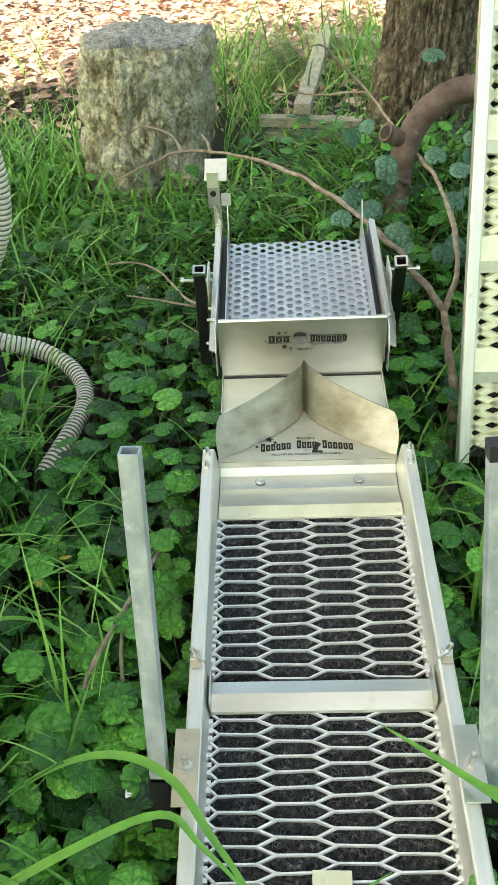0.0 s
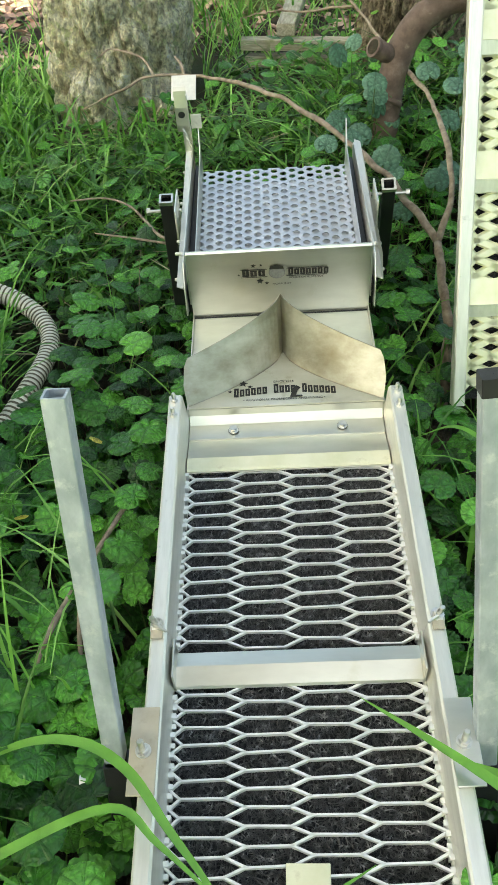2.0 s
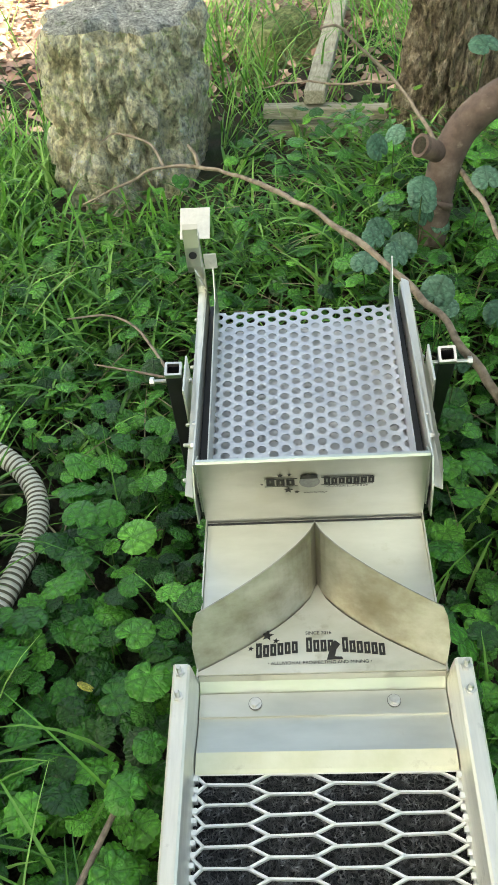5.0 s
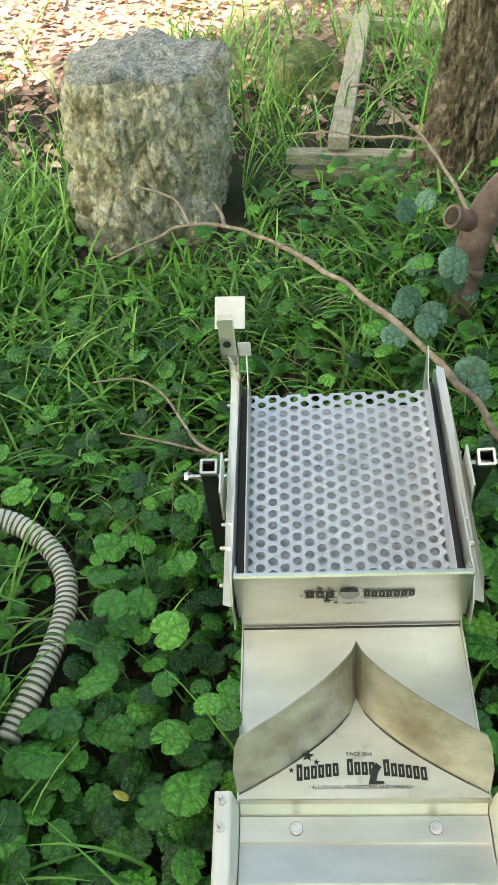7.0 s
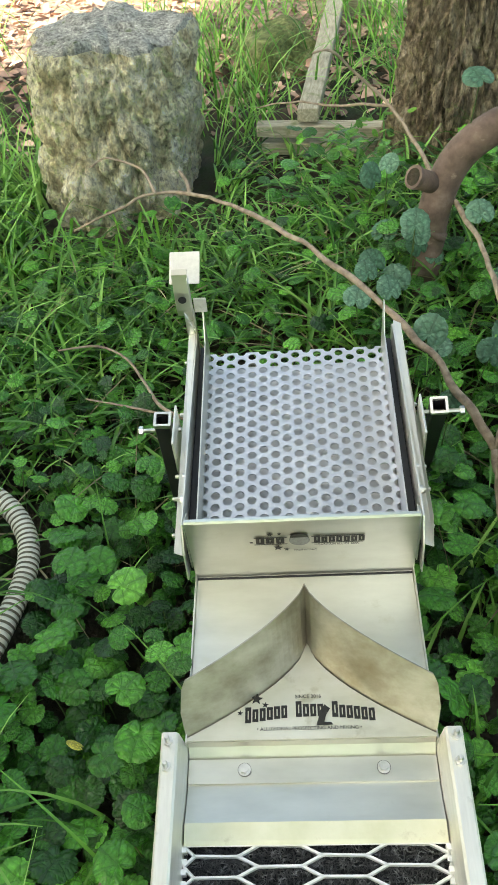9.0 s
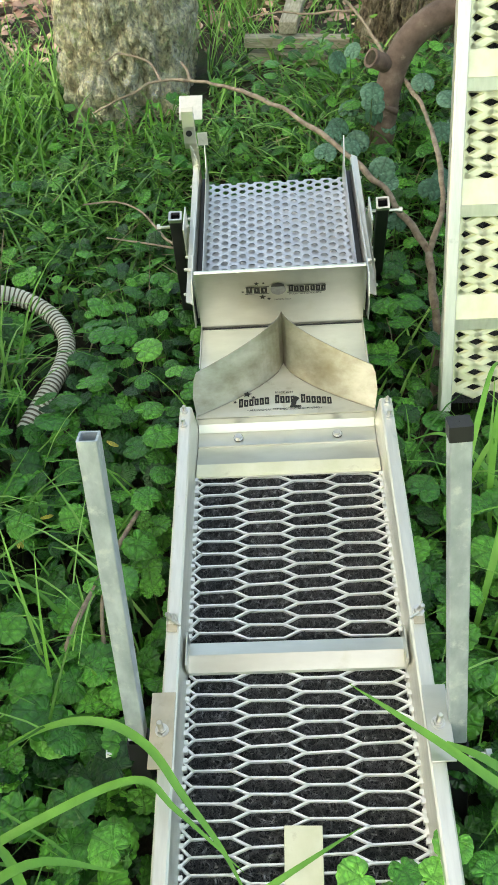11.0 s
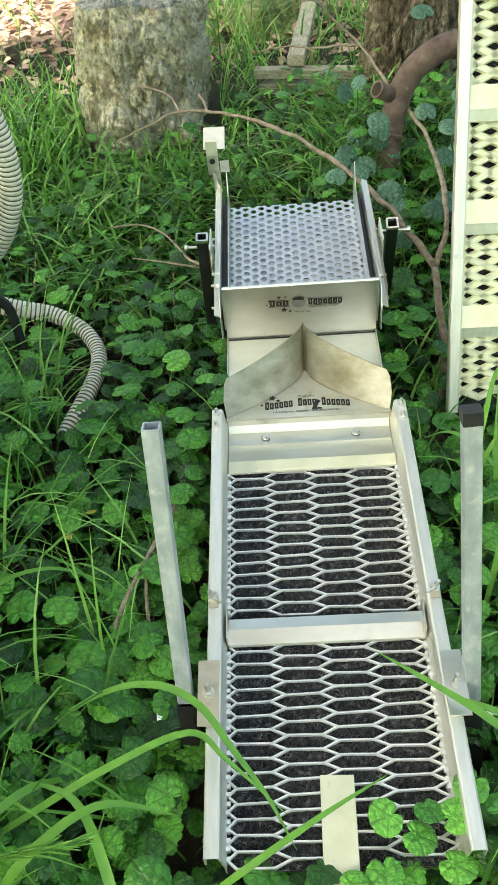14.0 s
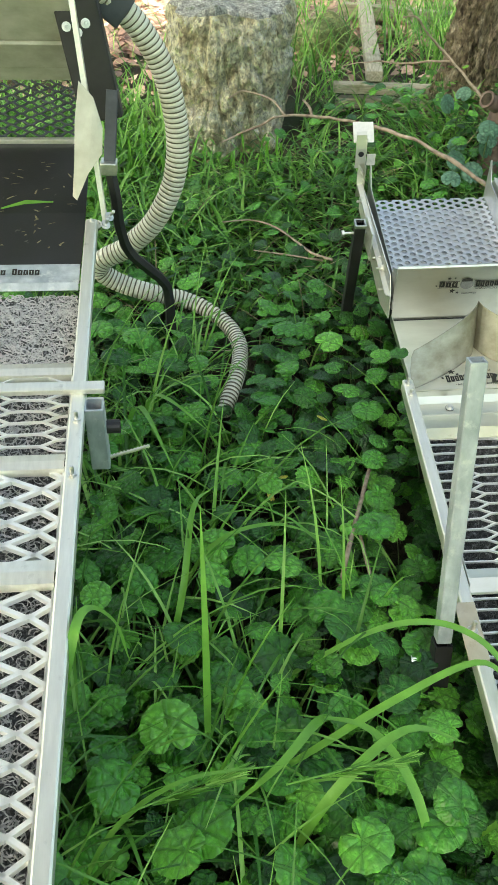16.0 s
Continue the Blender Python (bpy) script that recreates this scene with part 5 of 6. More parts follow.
def taken(x, y, z, grow=0.0):
    """True where one of the sluices, the stone or the tree stands."""
    if -0.062 - grow < x < 0.222 + grow and 0.29 - grow < y < 1.425 + grow and z > 0.085 + (y - 0.545) * 0.117 - 0.012:
        return True
    if x < -0.50 + grow and y < 1.20 + grow and z > 0.2 + 0.14 * y:
        return True
    if x > 0.312 - grow and 0.93 + 0.39 * z - grow < y < 1.02 + 0.39 * z + grow:
        return True
    if -0.43 < x < -0.07 and 2.05 < y < 2.44:
        return True
    return math.hypot(x - TREE.x, y - TREE.y) < 0.13


LOW_HOSE = [Vector(p) for p in ((-0.50, 1.343), (-0.39, 1.345), (-0.333, 1.315), (-0.298, 1.262), (-0.289, 1.195), (-0.302, 1.105), (-0.315, 1.06))]


def over_hose(x, y, grow):
    p = Vector((x, y))
    for a, b in zip(LOW_HOSE, LOW_HOSE[1:]):
        q = min(1, max(0, (p - a).dot(b - a) / (b - a).length_squared))
        if (p - a.lerp(b, q)).length < 0.020 + grow:
            return True
    return False


def leaf_template(seg, levels=(0.35, 0.72, 1.0)):
    """A round scalloped ivy leaf: its stalk joins at the notch."""
    pts = [(0.0, 0.0, 0.0)]
    for lv in levels:
        for k in range(seg):
            a = -math.pi + 2 * math.pi * (k + 0.5) / seg
            body = 0.80 + 0.20 * math.cos(a)
            notch = 0.10 + 0.90 * min(1.0, (math.pi - abs(a)) / 0.50) ** 0.5
            scal = 1 + (0.085 * abs(math.cos(a * 8)) ** 0.6 - 0.06 if lv == 1.0 else 0)
            r = lv * body * notch * scal
            x, y = r * math.sin(a), r * math.cos(a)
            z = 0.12 * lv - 0.19 * lv ** 3 + 0.085 * lv * (1.25 - lv) * 2.2 * abs(math.sin(a * 3.5)) + 0.05 * lv * lv * math.sin(a * 2 + 1) + 0.03 * lv ** 4 * math.cos(a * 7)
            pts.append((x, y, z))
    faces = [(0, 1 + k, 1 + (k + 1) % seg) for k in range(seg)]
    for ring in range(0, seg * (len(levels) - 1), seg):
        faces += [(1 + ring + k, 1 + ring + seg + k, 1 + ring + seg + (k + 1) % seg, 1 + ring + (k + 1) % seg) for k in range(seg)]
    return np.array(pts), faces


LEAF, LEAF_F = leaf_template(64, (0.3, 0.62, 0.88, 1.0))
LEAF_MASS, LEAF_MASS_F = leaf_template(48, (0.6, 1.0))
LEAF_FAR, LEAF_FAR_F = leaf_template(22, (0.6, 1.0))


def leaf_pose(x, y, z, r, lean, rngs):
    az, tip = rngs.uniform(0, 360), rngs.uniform(-lean, lean)
    return pose(x, y, z, tip, rngs.uniform(-lean, lean) * 0.7, az) @ Matrix.Diagonal((r * rngs.uniform(0.9, 1.12), r, r * rngs.uniform(0.6, 1.5), 1))


class Bunch:
    """Gathers many leaves or blades into one mesh."""

    def __init__(self):
        self.v, self.f, self.uv, self.n = [], [], [], 0

    def add(self, pts, faces, uv):
        self.v.append(pts)
        k = self.n
        self.f += [tuple(i + k for i in f) for f in faces]
        self.uv.append(uv)
        self.n += len(pts)

    def leaf(self, m, tpl, faces):
        a = np.array(m)
        self.add(tpl @ a[:3, :3].T + a[:3, 3], faces, tpl[:, :2] * 1.0)

    def stalk(self, a, b, r=0.0011):
        a, b = np.array(a), np.array(b)
        mid = (a + b) / 2 + np.array([0, 0, 0.006])
        pts = []
        for p in (a, mid, b):
            for k in range(3):
                pts.append(p + r * np.array([math.cos(2.1 * k), math.sin(2.1 * k), 0]))
        faces = [(3 * s + k, 3 * s + (k + 1) % 3, 3 * s + 3 + (k + 1) % 3, 3 * s + 3 + k) for s in (0, 1) for k in range(3)]
        self.add(np.array(pts), faces, np.zeros((9, 2)))

    def blade(self, base, az, length, width, rise, droop, seg=7, twist=0.0):
        """A grass blade: rises at an angle and droops along its length."""
        p = np.array(base, float)
        pts = []
        ang = rise
        for s in range(seg + 1):
            q = s / seg
            a2 = az + twist * q
            side = np.array([-math.sin(a2), math.cos(a2), 0])
            w = width * (0.65 + 0.35 * min(1, q * 4)) * (1 - q ** 2.2) * 0.5 + 0.0003
            up = np.array([-math.sin(ang) * math.cos(az), -math.sin(ang) * math.sin(az), math.cos(ang)])
            pts += [p - side * w + up * w * 0.35, p, p + side * w + up * w * 0.35]
            d = np.array([math.cos(ang) * math.cos(az), math.cos(ang) * math.sin(az), math.sin(ang)])
            p = p + d * length / seg
            ang -= droop / seg * (0.4 + 1.2 * q)
        faces = []
        for s in range(seg):
            k = 3 * s
            faces += [(k, k + 1, k + 4, k + 3), (k + 1, k + 2, k + 5, k + 4)]
        return np.array(pts), faces

    def put_blade(self, *a, **k):
        pts, faces = self.blade(*a, **k)
        self.add(pts, faces, np.zeros((len(pts), 2)))

    def make(self, name, mat, label, category):
        ob = raw(name, np.concatenate(self.v).tolist(), self.f, mat, None, "", True, np.concatenate(self.uv))
        return tagged(ob, label, category, "", "stuff")


def ivy_share(x, y):
    """How much of the ground is ivy rather than grass."""
    s = 1 - 0.62 * step01(1.3, 1.95, y)
    s = max(s, 0.8 * step01(0.05, 0.25, x) * step01(2.1, 1.7, y))
    patch = noise.noise((x * 3.1, y * 3.1, 7.0))
    return min(1.0, max(0.05, s + 0.3 * patch))


def plant_ivy():
    low, stems = Bunch(), Bunch()
    made = 0
    while made < 9000:
        x, y = rng.uniform(-1.15, 1.0), rng.uniform(0.02, 2.2)
        if rng.random() > ivy_share(x, y):
            continue
        near = y < 1.6
        g = soil_height(x, y)
        level = rng.random() ** 0.9
        bumpy = 0.5 + 0.5 * noise.noise((x * 5, y * 5, 3.0))
        z = g + 0.010 + (0.060 + 0.055 * bumpy) * level
        r = rng.uniform(0.012, 0.022) + 0.012 * level * rng.random() ** 1.5
        r *= 0.85 if y > 1.35 else 1.0 + 0.2 * step01(0.8, 0.4, y)
        if taken(x, y, z, r * 0.35):
            z = g + rng.uniform(0.008, 0.03)    # shaded leaves under the sluices
        if taken(x, y, z, r * 0.35) or (y > 0.98 and z > 0.05 and over_hose(x, y, r * 0.7)):
            continue
        m = leaf_pose(x, y, z, r, 38, rng)
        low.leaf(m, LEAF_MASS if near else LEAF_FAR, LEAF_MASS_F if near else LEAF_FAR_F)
        if level > 0.45 and near:
            stems.stalk((x + rng.uniform(-0.03, 0.03), y + rng.uniform(-0.03, 0.03), g), (x, y, z))
        made += 1
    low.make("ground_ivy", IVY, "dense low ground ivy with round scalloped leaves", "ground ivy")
    stems.make("ivy_stalks", STEM, "thin green stalks under the ivy leaves", "stalks")


plant_ivy()


def plant_single_leaves():
    """The large upper leaves that can be told apart."""
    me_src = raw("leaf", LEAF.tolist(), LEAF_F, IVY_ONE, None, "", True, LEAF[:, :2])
    mesh = me_src.data
    bpy.data.objects.remove(me_src)
    t = thing("ivy_plant", Matrix.Translation((0, 0, 0)), "ground ivy runners with large round scalloped green leaves", "ivy")
    count = 0
    while count < 284:
        x, y = rng.uniform(-0.75, 0.62), rng.uniform(0.12, 1.35)
        z = soil_height(x, y) + rng.uniform(0.085, 0.130)
        r = rng.uniform(0.021, 0.032) * (1.0 + 0.15 * step01(0.8, 0.4, y))
        if taken(x, y, z, r * 0.6) or over_hose(x, y, r * 0.8) or rng.random() > ivy_share(x, y):
            continue
        ob = new("leaf", mesh)
        ob.parent = t
        ob.matrix_basis = leaf_pose(x, y, z, r, 24, rng)
        count += 1
    # leaves growing over the lower end of the sluice
    for x, y, z, r in ((0.125, 0.318, 0.155, 0.022), (0.150, 0.300, 0.150, 0.022), (0.165, 0.325, 0.155, 0.020), (0.190, 0.315, 0.155, 0.024), (0.215, 0.345, 0.165, 0.022), (0.24, 0.32, 0.155, 0.024), (0.045, 0.262, 0.12, 0.019), (0.01, 0.255, 0.115, 0.020), (0.115, 0.272, 0.135, 0.022), (0.185, 0.275, 0.14, 0.024), (-0.02, 0.25, 0.115, 0.021), (-0.06, 0.262, 0.115, 0.020), (0.08, 0.262, 0.13, 0.019), (-0.05, 0.965, 0.225, 0.016), (-0.075, 0.985, 0.205, 0.018), (-0.085, 1.01, 0.20, 0.013)):
        ob = new("leaf", mesh)
        ob.parent = t
        ob.matrix_basis = leaf_pose(x, y, z, r, 22, rng)


plant_single_leaves()


def plant_blue_leaves():
    b, stems = Bunch(), Bunch()
    spots = [(0.20, 1.62, 0.27), (0.235, 1.60, 0.25), (0.18, 1.57, 0.255), (0.215, 1.655, 0.265), (0.25, 1.64, 0.24), (0.36, 1.74, 0.515), (0.40, 1.55, 0.36), (0.385, 1.52, 0.31), (0.42, 1.60, 0.40), (0.245, 1.80, 0.36), (0.225, 1.82, 0.33)]
    for _ in range(32):
        x, y = rng.uniform(0.24, 0.62), rng.uniform(1.28, 1.8)
        spots.append((x, y, soil_height(x, y) + rng.uniform(0.08, 0.20)))
    for x, y, z in spots:
        if taken(x, y, z, 0.01):
            continue
        r = rng.uniform(0.020, 0.031)
        m = pose(x, y, z, rng.uniform(15, 60), rng.uniform(-20, 20), rng.uniform(-50, 50)) @ Matrix.Diagonal((r, r, r, 1))
        b.leaf(m, LEAF, LEAF_F)
        stems.stalk((x + rng.uniform(-0.02, 0.04), y + rng.uniform(0, 0.05), soil_height(x, y)), (x, y, z))
    b.make("blue_green_ivy", IVY_BLUE, "blue-green round veined leaves by the tree", "ivy")
    stems.make("ivy_stalks", STEM, "thin stalks of the blue-green ivy", "stalks")


plant_blue_leaves()


def plant_grass():
    g, m = Bunch(), Bunch()
    tries = made = 0
    while made < 15500 and tries < 200000:
        tries += 1
        x, y = rng.uniform(-1.5, 1.3), rng.uniform(0.05, 3.3)
        share = ivy_share(x, y)
        keep = (1 - share) * (1.0 if y < 2.4 else 0.55) + (0.05 if y < 1.3 else 0.3 if y < 2.3 else 0.15)
        if x < -0.35 and y > 2.55:
            keep *= 0.12
        if -0.47 < x < 0.0 and 1.86 < y < 2.12:
            keep *= 0.5
        if math.hypot(x - 0.02, y - 1.63) < 0.07:
            keep *= 0.1
        if -0.02 < x < 0.40 and 1.95 < y < 2.34:
            keep *= 0.25
        if 0.05 < x < 0.35 and 2.34 < y < 3.2:
            keep *= 0.4
        if y > 2.3:
            keep *= 0.45
        if y < 1.3 and (x < -0.30 or x > 0.30):
            keep += 0.2 if x < 0 else 0.13
        if rng.random() > keep:
            continue
        z = soil_height(x, y)
        if taken(x, y, z + 0.05, 0.012) or over_hose(x, y, 0.04):
            continue
        az = rng.uniform(0, 2 * math.pi)
        rise, droop = rng.uniform(0.7, 1.45), rng.uniform(0.6, 2.4)
        width = rng.uniform(0.002, 0.0062)
        length = rng.uniform(0.12, 0.30)
        bunch = g
        if 1.2 < y <= 2.3:
            # matted turf: short blades leaning over one another, longer sprays to the west
            lush = step01(-0.2, -0.45, x) * step01(1.35, 1.6, y)
            width = rng.uniform(0.0030, 0.0088) + 0.0025 * lush * rng.random()
            length = rng.uniform(0.08, 0.19) + 0.08 * lush * rng.random()
            rise, droop = rng.uniform(0.3, 1.15) + 0.15 * lush, rng.uniform(0.6, 2.1)
            bunch = g if rng.random() < 0.5 + 0.4 * lush else m
        elif y > 2.3:
            length = rng.uniform(0.10, 0.26) * (rng.uniform(0.8, 1.6) if x > -0.1 else 1)
            width = rng.uniform(0.0025, 0.006)
        ex, ey = x + 0.6 * length * math.cos(az), y + 0.6 * length * math.sin(az)
        if taken(ex, ey, z + 0.15, 0.03) or taken((x + ex) / 2, (y + ey) / 2, z + 0.1, 0.01):
            continue
        bunch.put_blade((x, y, z + (rng.uniform(0, 0.03) if bunch is m else 0)), az, length, width, rise, droop, 6, rng.uniform(-0.5, 0.5))
        made += 1
    g.make("long_grass", GRASS, "tangled green garden grass", "grass")
    m.make("matted_turf", TURF, "short dark green matted turf", "grass")


plant_grass()


def plant_straw():
    g = Bunch()
    for _ in range(420):
        x, y = rng.uniform(-0.9, 0.6), rng.uniform(1.15, 2.3)
        z = soil_height(x, y) + rng.uniform(0.01, 0.06)
        az = rng.uniform(0, 6.28)
        ln = rng.uniform(0.06, 0.2)
        if taken(x, y, z + 0.04, 0.02) or taken(x + ln * math.cos(az), y + ln * math.sin(az), z + 0.06, 0.02):
            continue
        g.put_blade((x, y, z), az, ln, rng.uniform(0.0015, 0.003), rng.uniform(-0.05, 0.5), rng.uniform(0.1, 0.8), 4)
    g.make("dry_straw", STRAW, "dry straw-coloured stalks lying in the grass", "straw")
    w = Bunch()
    for _ in range(60):
        x, y = rng.normal(0.215, 0.035), rng.normal(2.0, 0.05)
        z = soil_height(x, y) + rng.uniform(0.08, 0.16)
        r = rng.uniform(0.007, 0.013)
        w.leaf(pose(x, y, z, rng.uniform(-10, 45), rng.uniform(-25, 25), rng.uniform(0, 360)) @ Matrix.Diagonal((r * 0.6, r, r * 0.5, 1)), LEAF_FAR, LEAF_FAR_F)
    for _ in range(620):
        x, y = rng.uniform(-0.8, 0.35), rng.uniform(1.25, 2.05)
        z = soil_height(x, y) + rng.uniform(0.03, 0.09)
        if taken(x, y, z, 0.02):
            continue
        r = rng.uniform(0.005, 0.011)
        w.leaf(pose(x, y, z, rng.uniform(-35, 35), rng.uniform(-25, 25), rng.uniform(0, 360)) @ Matrix.Diagonal((r * 0.6, r, r * 0.5, 1)), LEAF_FAR, LEAF_FAR_F)
    w.make("small_weeds", WEED, "fresh bright green small-leaved weeds", "weeds")


plant_straw()


def plant_litter():
    xs, ys = np.arange(-4.5, 3.6, 0.1), np.arange(2.55, 7.0, 0.1)
    vs = [(float(x), float(y), soil_height(x, y) + 0.006 - 0.05 * (1 - step01(2.65, 3.0, y + 0.25 * noise.noise((x * 5, y * 5, 1))) * step01(4.2, 3.2, abs(x + 0.4) + 0.6 * noise.noise((x, y, 2))) * step01(6.9, 5.9, y + 0.6 * noise.noise((x * 2, y, 3))))) for y in ys for x in xs]
    w = len(xs)
    fs = [(j * w + i, j * w + i + 1, (j + 1) * w + i + 1, (j + 1) * w + i) for j in range(len(ys) - 1) for i in range(w - 1)]
    tagged(raw("leaf_mould", vs, fs, MOULD, None, "", True), "pinkish brown leaf mould", "ground", "", "structure")
    b = Bunch()
    for _ in range(15000):
        x, y = rng.uniform(-2.4, 1.8), rng.uniform(2.3, 5.6)
        if rng.random() > step01(2.3, 2.9, y) or taken(x, y, 0.1):
            continue
        r = rng.uniform(0.010, 0.028)
        z = soil_height(x, y) + rng.uniform(0.004, 0.028)
        m = pose(x, y, z, rng.uniform(-30, 30), rng.uniform(-30, 30), rng.uniform(0, 360)) @ Matrix.Diagonal((r * 0.62, r, r * 0.8, 1))
        k = np.array([(0, -1, 0), (0.6, -0.45, 0.18), (0.85, 0.1, 0.3), (0.5, 0.6, 0.2), (0, 1, 0), (-0.5, 0.6, 0.22), (-0.85, 0.1, 0.3), (-0.6, -0.45, 0.15), (0, 0, -0.05)], float)
        b.leaf(m, k, [(i, (i + 1) % 8, 8) for i in range(8)])
    b.make("fallen_leaf_litter", LITTER, "pinkish brown fallen leaves covering the ground", "leaf litter")


plant_litter()


tuft = thing("grass_tuft", pose(-0.2, 0.35, 0.03), "broad arching green grass blades beside the sluice", "grass")


def ribbon(pts, width):
    """A grass blade along hand-set points, folded along its midrib."""
    path = smooth_path(pts, 6)
    v, f = [], []
    for i, p in enumerate(path):
        q = i / (len(path) - 1)
        d = (path[min(i + 1, len(path) - 1)] - path[max(i - 1, 0)]).normalized()
        side = d.cross(Vector((0, 0, 1)))
        side = side.normalized() if side.length > 1e-3 else Vector((1, 0, 0))
        up = side.cross(d)
        w = width / 2 * (0.55 + 0.45 * min(1, q * 3)) * (1 - q ** 3) + 0.0003
        v += [p - side * w + up * w * 0.3, p, p + side * w + up * w * 0.3]
    for i in range(len(path) - 1):
        k = 3 * i
        f += [(k, k + 1, k + 4, k + 3), (k + 1, k + 2, k + 5, k + 4)]
    at = tuft.matrix_basis.translation
    raw("blade", [tuple(p - at) for p in v], f, GRASS, tuft, "", True)


ribbon([(-0.36, 0.33, 0.03), (-0.27, 0.335, 0.12), (-0.17, 0.365, 0.175), (-0.08, 0.388, 0.205), (-0.04, 0.365, 0.19), (0.02, 0.325, 0.15)], 0.0095)
ribbon([(-0.31, 0.46, 0.05), (-0.19, 0.462, 0.16), (-0.12, 0.45, 0.198), (-0.07, 0.42, 0.205), (-0.035, 0.38, 0.185), (0.0, 0.345, 0.15), (0.03, 0.30, 0.12)], 0.0095)
tuft = thing("grass_tuft", pose(0.33, 0.38, 0.03), "grass tuft bending over the sluice rail", "grass")
ribbon([(0.34, 0.33, 0.05), (0.28, 0.37, 0.17), (0.235, 0.395, 0.205), (0.18, 0.445, 0.20), (0.13, 0.495, 0.185)], 0.011)
ribbon([(0.37, 0.36, 0.05), (0.30, 0.39, 0.15), (0.25, 0.41, 0.19), (0.20, 0.44, 0.18)], 0.012)
tuft = thing("grass_tuft", pose(0.33, 0.72, 0.03), "upright bright green grass tuft between the sluices", "grass")
ribbon([(0.30, 0.62, 0.04), (0.325, 0.68, 0.16), (0.35, 0.75, 0.24), (0.39, 0.80, 0.26)], 0.009)
ribbon([(0.29, 0.72, 0.04), (0.30, 0.77, 0.15), (0.325, 0.84, 0.24), (0.35, 0.90, 0.27), (0.38, 0.94, 0.25)], 0.008)
ribbon([(0.31, 0.80, 0.04), (0.33, 0.83, 0.14), (0.37, 0.86, 0.20), (0.43, 0.87, 0.19)], 0.008)
ribbon([(0.36, 0.78, 0.04), (0.35, 0.82, 0.16), (0.36, 0.87, 0.26), (0.39, 0.89, 0.31)], 0.009)
ribbon([(0.40, 0.80, 0.04), (0.36, 0.84, 0.13), (0.30, 0.88, 0.17), (0.25, 0.91, 0.13)], 0.010)
ribbon([(0.38, 0.62, 0.04), (0.37, 0.66, 0.16), (0.36, 0.72, 0.22), (0.33, 0.78, 0.20)], 0.008)
ribbon([(0.34, 0.50, 0.04), (0.345, 0.54, 0.15), (0.36, 0.60, 0.24), (0.385, 0.64, 0.25)], 0.008)
tuft = thing("grass_tuft", pose(-0.43, 0.7, 0.03), "long thin grass blades rising from the ivy", "grass")
ribbon([(-0.372, 0.355, 0.03), (-0.373, 0.385, 0.15), (-0.375, 0.43, 0.27), (-0.378, 0.475, 0.37)], 0.008)
ribbon([(-0.43, 0.48, 0.03), (-0.40, 0.54, 0.15), (-0.385, 0.62, 0.22), (-0.36, 0.68, 0.20)], 0.009)
ribbon([(-0.50, 0.95, 0.03), (-0.475, 0.90, 0.16), (-0.45, 0.82, 0.22), (-0.41, 0.72, 0.20)], 0.010)
ribbon([(-0.47, 0.98, 0.04), (-0.45, 0.93, 0.16), (-0.42, 0.88, 0.20), (-0.36, 0.84, 0.17)], 0.009)
ribbon([(-0.42, 0.60, 0.04), (-0.36, 0.64, 0.13), (-0.28, 0.66, 0.15), (-0.20, 0.65, 0.13)], 0.008)
tuft = thing("grass_tuft", pose(-0.25, 0.27, 0.03), "sprawling grass blades over the ivy", "grass")
ribbon([(-0.30, 0.24, 0.05), (-0.25, 0.27, 0.16), (-0.17, 0.32, 0.19), (-0.09, 0.33, 0.14)], 0.012)
ribbon([(-0.14, 0.20, 0.05), (-0.16, 0.27, 0.14), (-0.20, 0.34, 0.16), (-0.27, 0.38, 0.13)], 0.011)
ribbon([(-0.52, 0.20, 0.05), (-0.47, 0.24, 0.16), (-0.40, 0.27, 0.20), (-0.30, 0.28, 0.205)], 0.006)
ribbon([(-0.20, 0.42, 0.05), (-0.25, 0.36, 0.15), (-0.30, 0.30, 0.17), (-0.36, 0.27, 0.13)], 0.011)
ribbon([(-0.10, 0.26, 0.05), (-0.03, 0.27, 0.14), (0.05, 0.31, 0.17), (0.13, 0.36, 0.16)], 0.008)
ribbon([(-0.555, 0.25, 0.06), (-0.505, 0.32, 0.30), (-0.49, 0.37, 0.335), (-0.465, 0.385, 0.30), (-0.452, 0.38, 0.24)], 0.010)


tuft = thing("grass_tuft", pose(-0.33, 1.95, 0.06), "bright grass blades leaning against the stone post", "grass")
tuft_rng = np.random.default_rng(17)
for k in range(34):
    x, y = tuft_rng.uniform(-0.56, -0.10), tuft_rng.uniform(1.90, 2.0)
    ln, az = tuft_rng.uniform(0.08, 0.17), tuft_rng.uniform(-0.06, 0.06)
    g0 = soil_height(x, y)
    ribbon([(x, y, g0), (x + az * 0.5, y + 0.01, g0 + ln * 0.6), (x + az, y - 0.005, g0 + ln * 0.95), (x + az * 1.9, y - 0.04, g0 + ln * 0.9)], tuft_rng.uniform(0.004, 0.008))


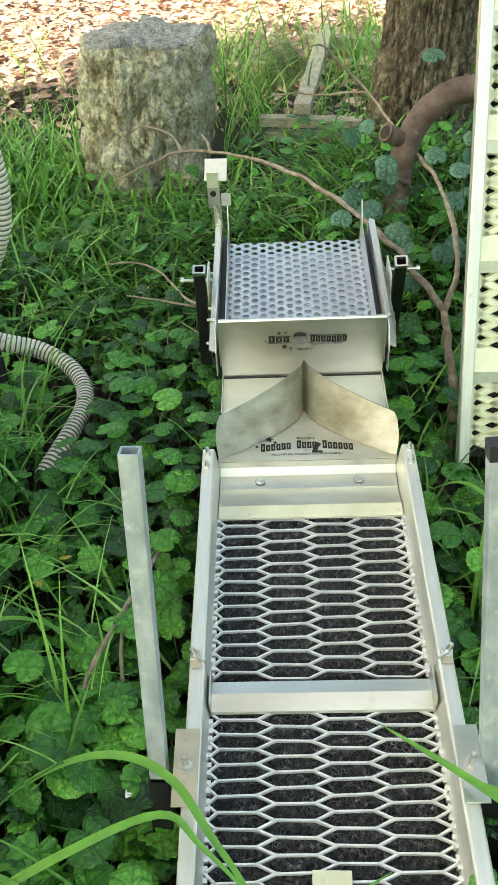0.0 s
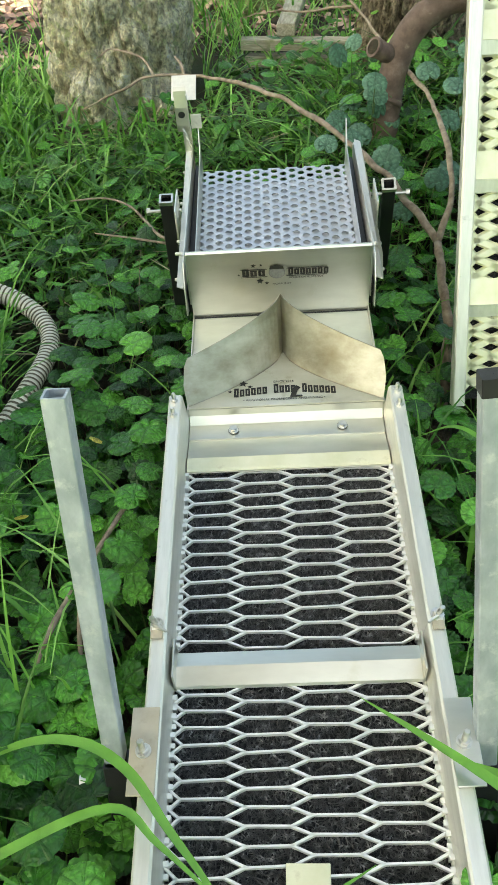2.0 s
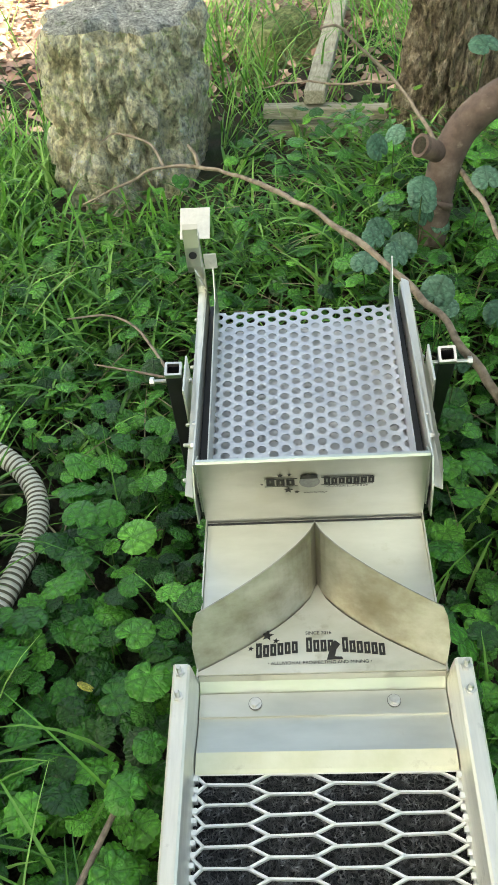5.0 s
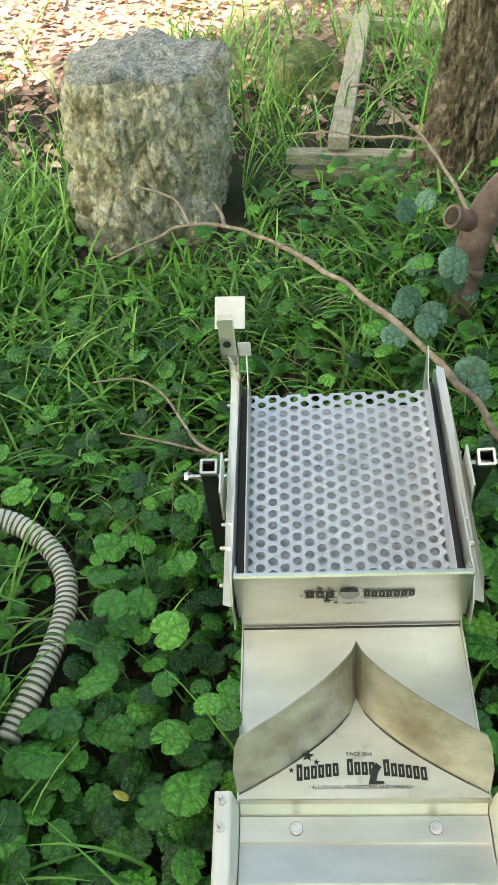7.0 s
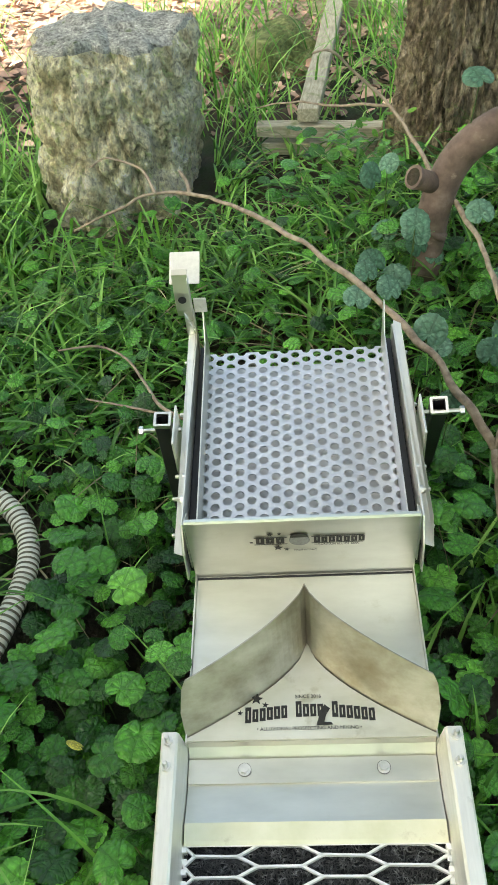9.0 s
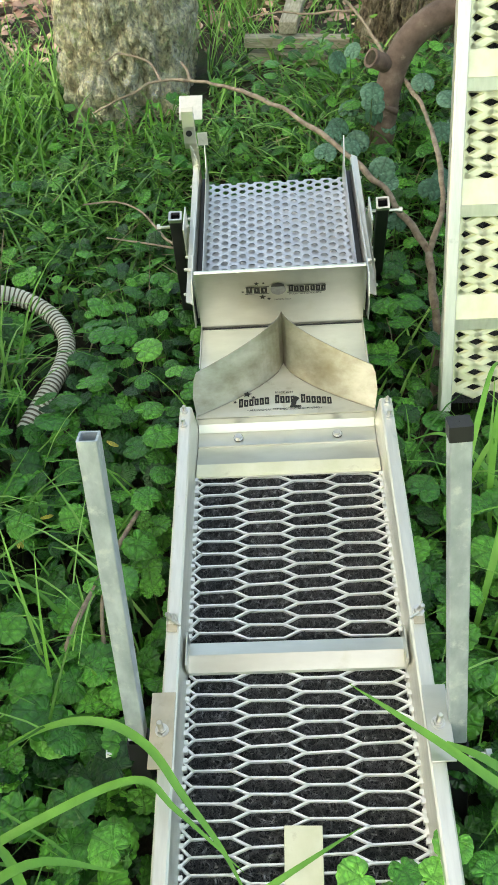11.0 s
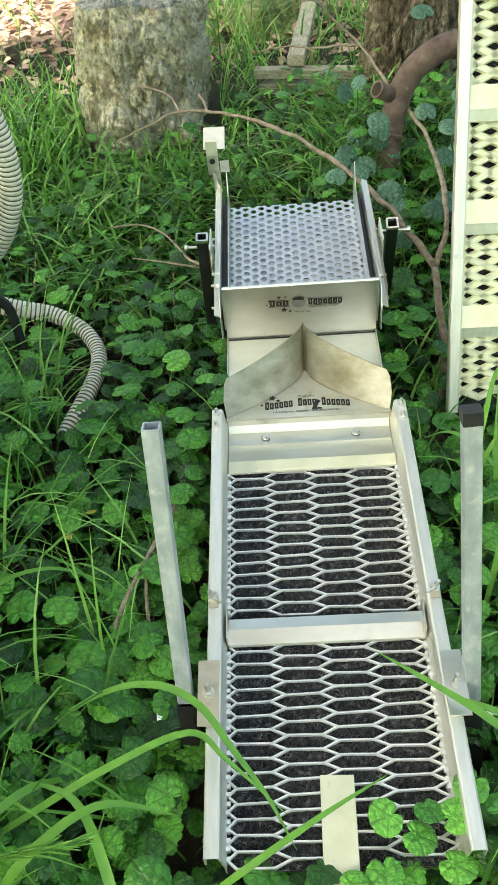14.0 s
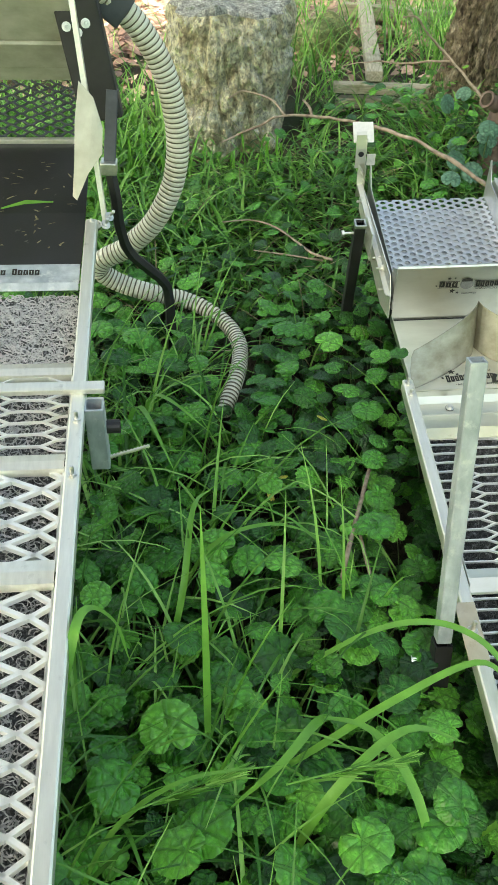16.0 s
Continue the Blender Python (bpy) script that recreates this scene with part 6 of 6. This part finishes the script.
def seed_head(a, b):
    """A green grass ear: a stalk with many short awns."""
    a, b = Vector(a), Vector(b)
    bn = Bunch()
    bn.stalk(a, b, 0.0012)
    d = (b - a).normalized()
    azm, el = math.atan2(d.y, d.x), math.asin(d.z)
    for k in range(110):
        p = a.lerp(b, 0.3 + 0.7 * k / 110)
        bn.put_blade(tuple(p), azm + rng.uniform(-0.24, 0.24), rng.uniform(0.014, 0.034), 0.0022, el + rng.uniform(-0.2, 0.28), 0.1, 3)
    ob = raw("grass_ear", np.concatenate(bn.v).tolist(), bn.f, GRASS, None, "", True)
    tagged(ob, "green bearded grass ear bending over the ivy", "grass")


seed_head((-0.30, 0.262, 0.200), (-0.185, 0.278, 0.205))
seed_head((-0.46, 0.245, 0.185), (-0.355, 0.272, 0.20))

for x, y, z, a in ((-0.27, 0.742, 0.122, 20), (-0.168, 0.93, 0.118, 80), (-0.245, 0.80, 0.11, 140)):
    k = new("yellow_leaf", bpy.data.meshes["leaf"])
    k.data = k.data.copy()
    k.data.materials.clear()
    k.data.materials.append(YELLOWLEAF)
    k.matrix_basis = pose(x, y, z, 20, 15, a) @ Matrix.Diagonal((0.0065, 0.0125, 0.01, 1))
    tagged(k, "small fallen yellow leaf lying on the ivy", "leaf")


# ---- unseen garden behind the camera: lawn and hedge added for green reflections ----
edge = [(float(x), -1.0 + 0.35 * noise.noise((x * 0.8, 0, 5)), 0.05) for x in np.linspace(14, -14, 60)]
lawn = raw("lawn", [(-14, -14, 0.05), (14, -14, 0.05)] + edge, [tuple(range(62))], LAWN)
tagged(lawn, "unseen short sunlit lawn added for green reflections", "lawn", "", "structure")


def build_hedge():
    v, f = [], []
    r2 = np.random.default_rng(21)
    for _ in range(9000):
        p = Vector((r2.uniform(-9, 9), -7.5 + r2.normal(0, 0.35), r2.uniform(0.05, 2.3 + 0.3 * r2.random())))
        u = Vector(r2.normal(0, 1, 3)).normalized()
        w = u.orthogonal().normalized()
        k = len(v)
        v += [tuple(p), tuple(p + u * 0.09 + w * 0.06), tuple(p + u * 0.18), tuple(p + u * 0.09 - w * 0.06)]
        f.append((k, k + 1, k + 2, k + 3))
    tagged(raw("hedge", v, f, GRASS), "unseen bright green hedge added for reflected light", "hedge", "", "stuff")


build_hedge()

for job in LATER:
    job()
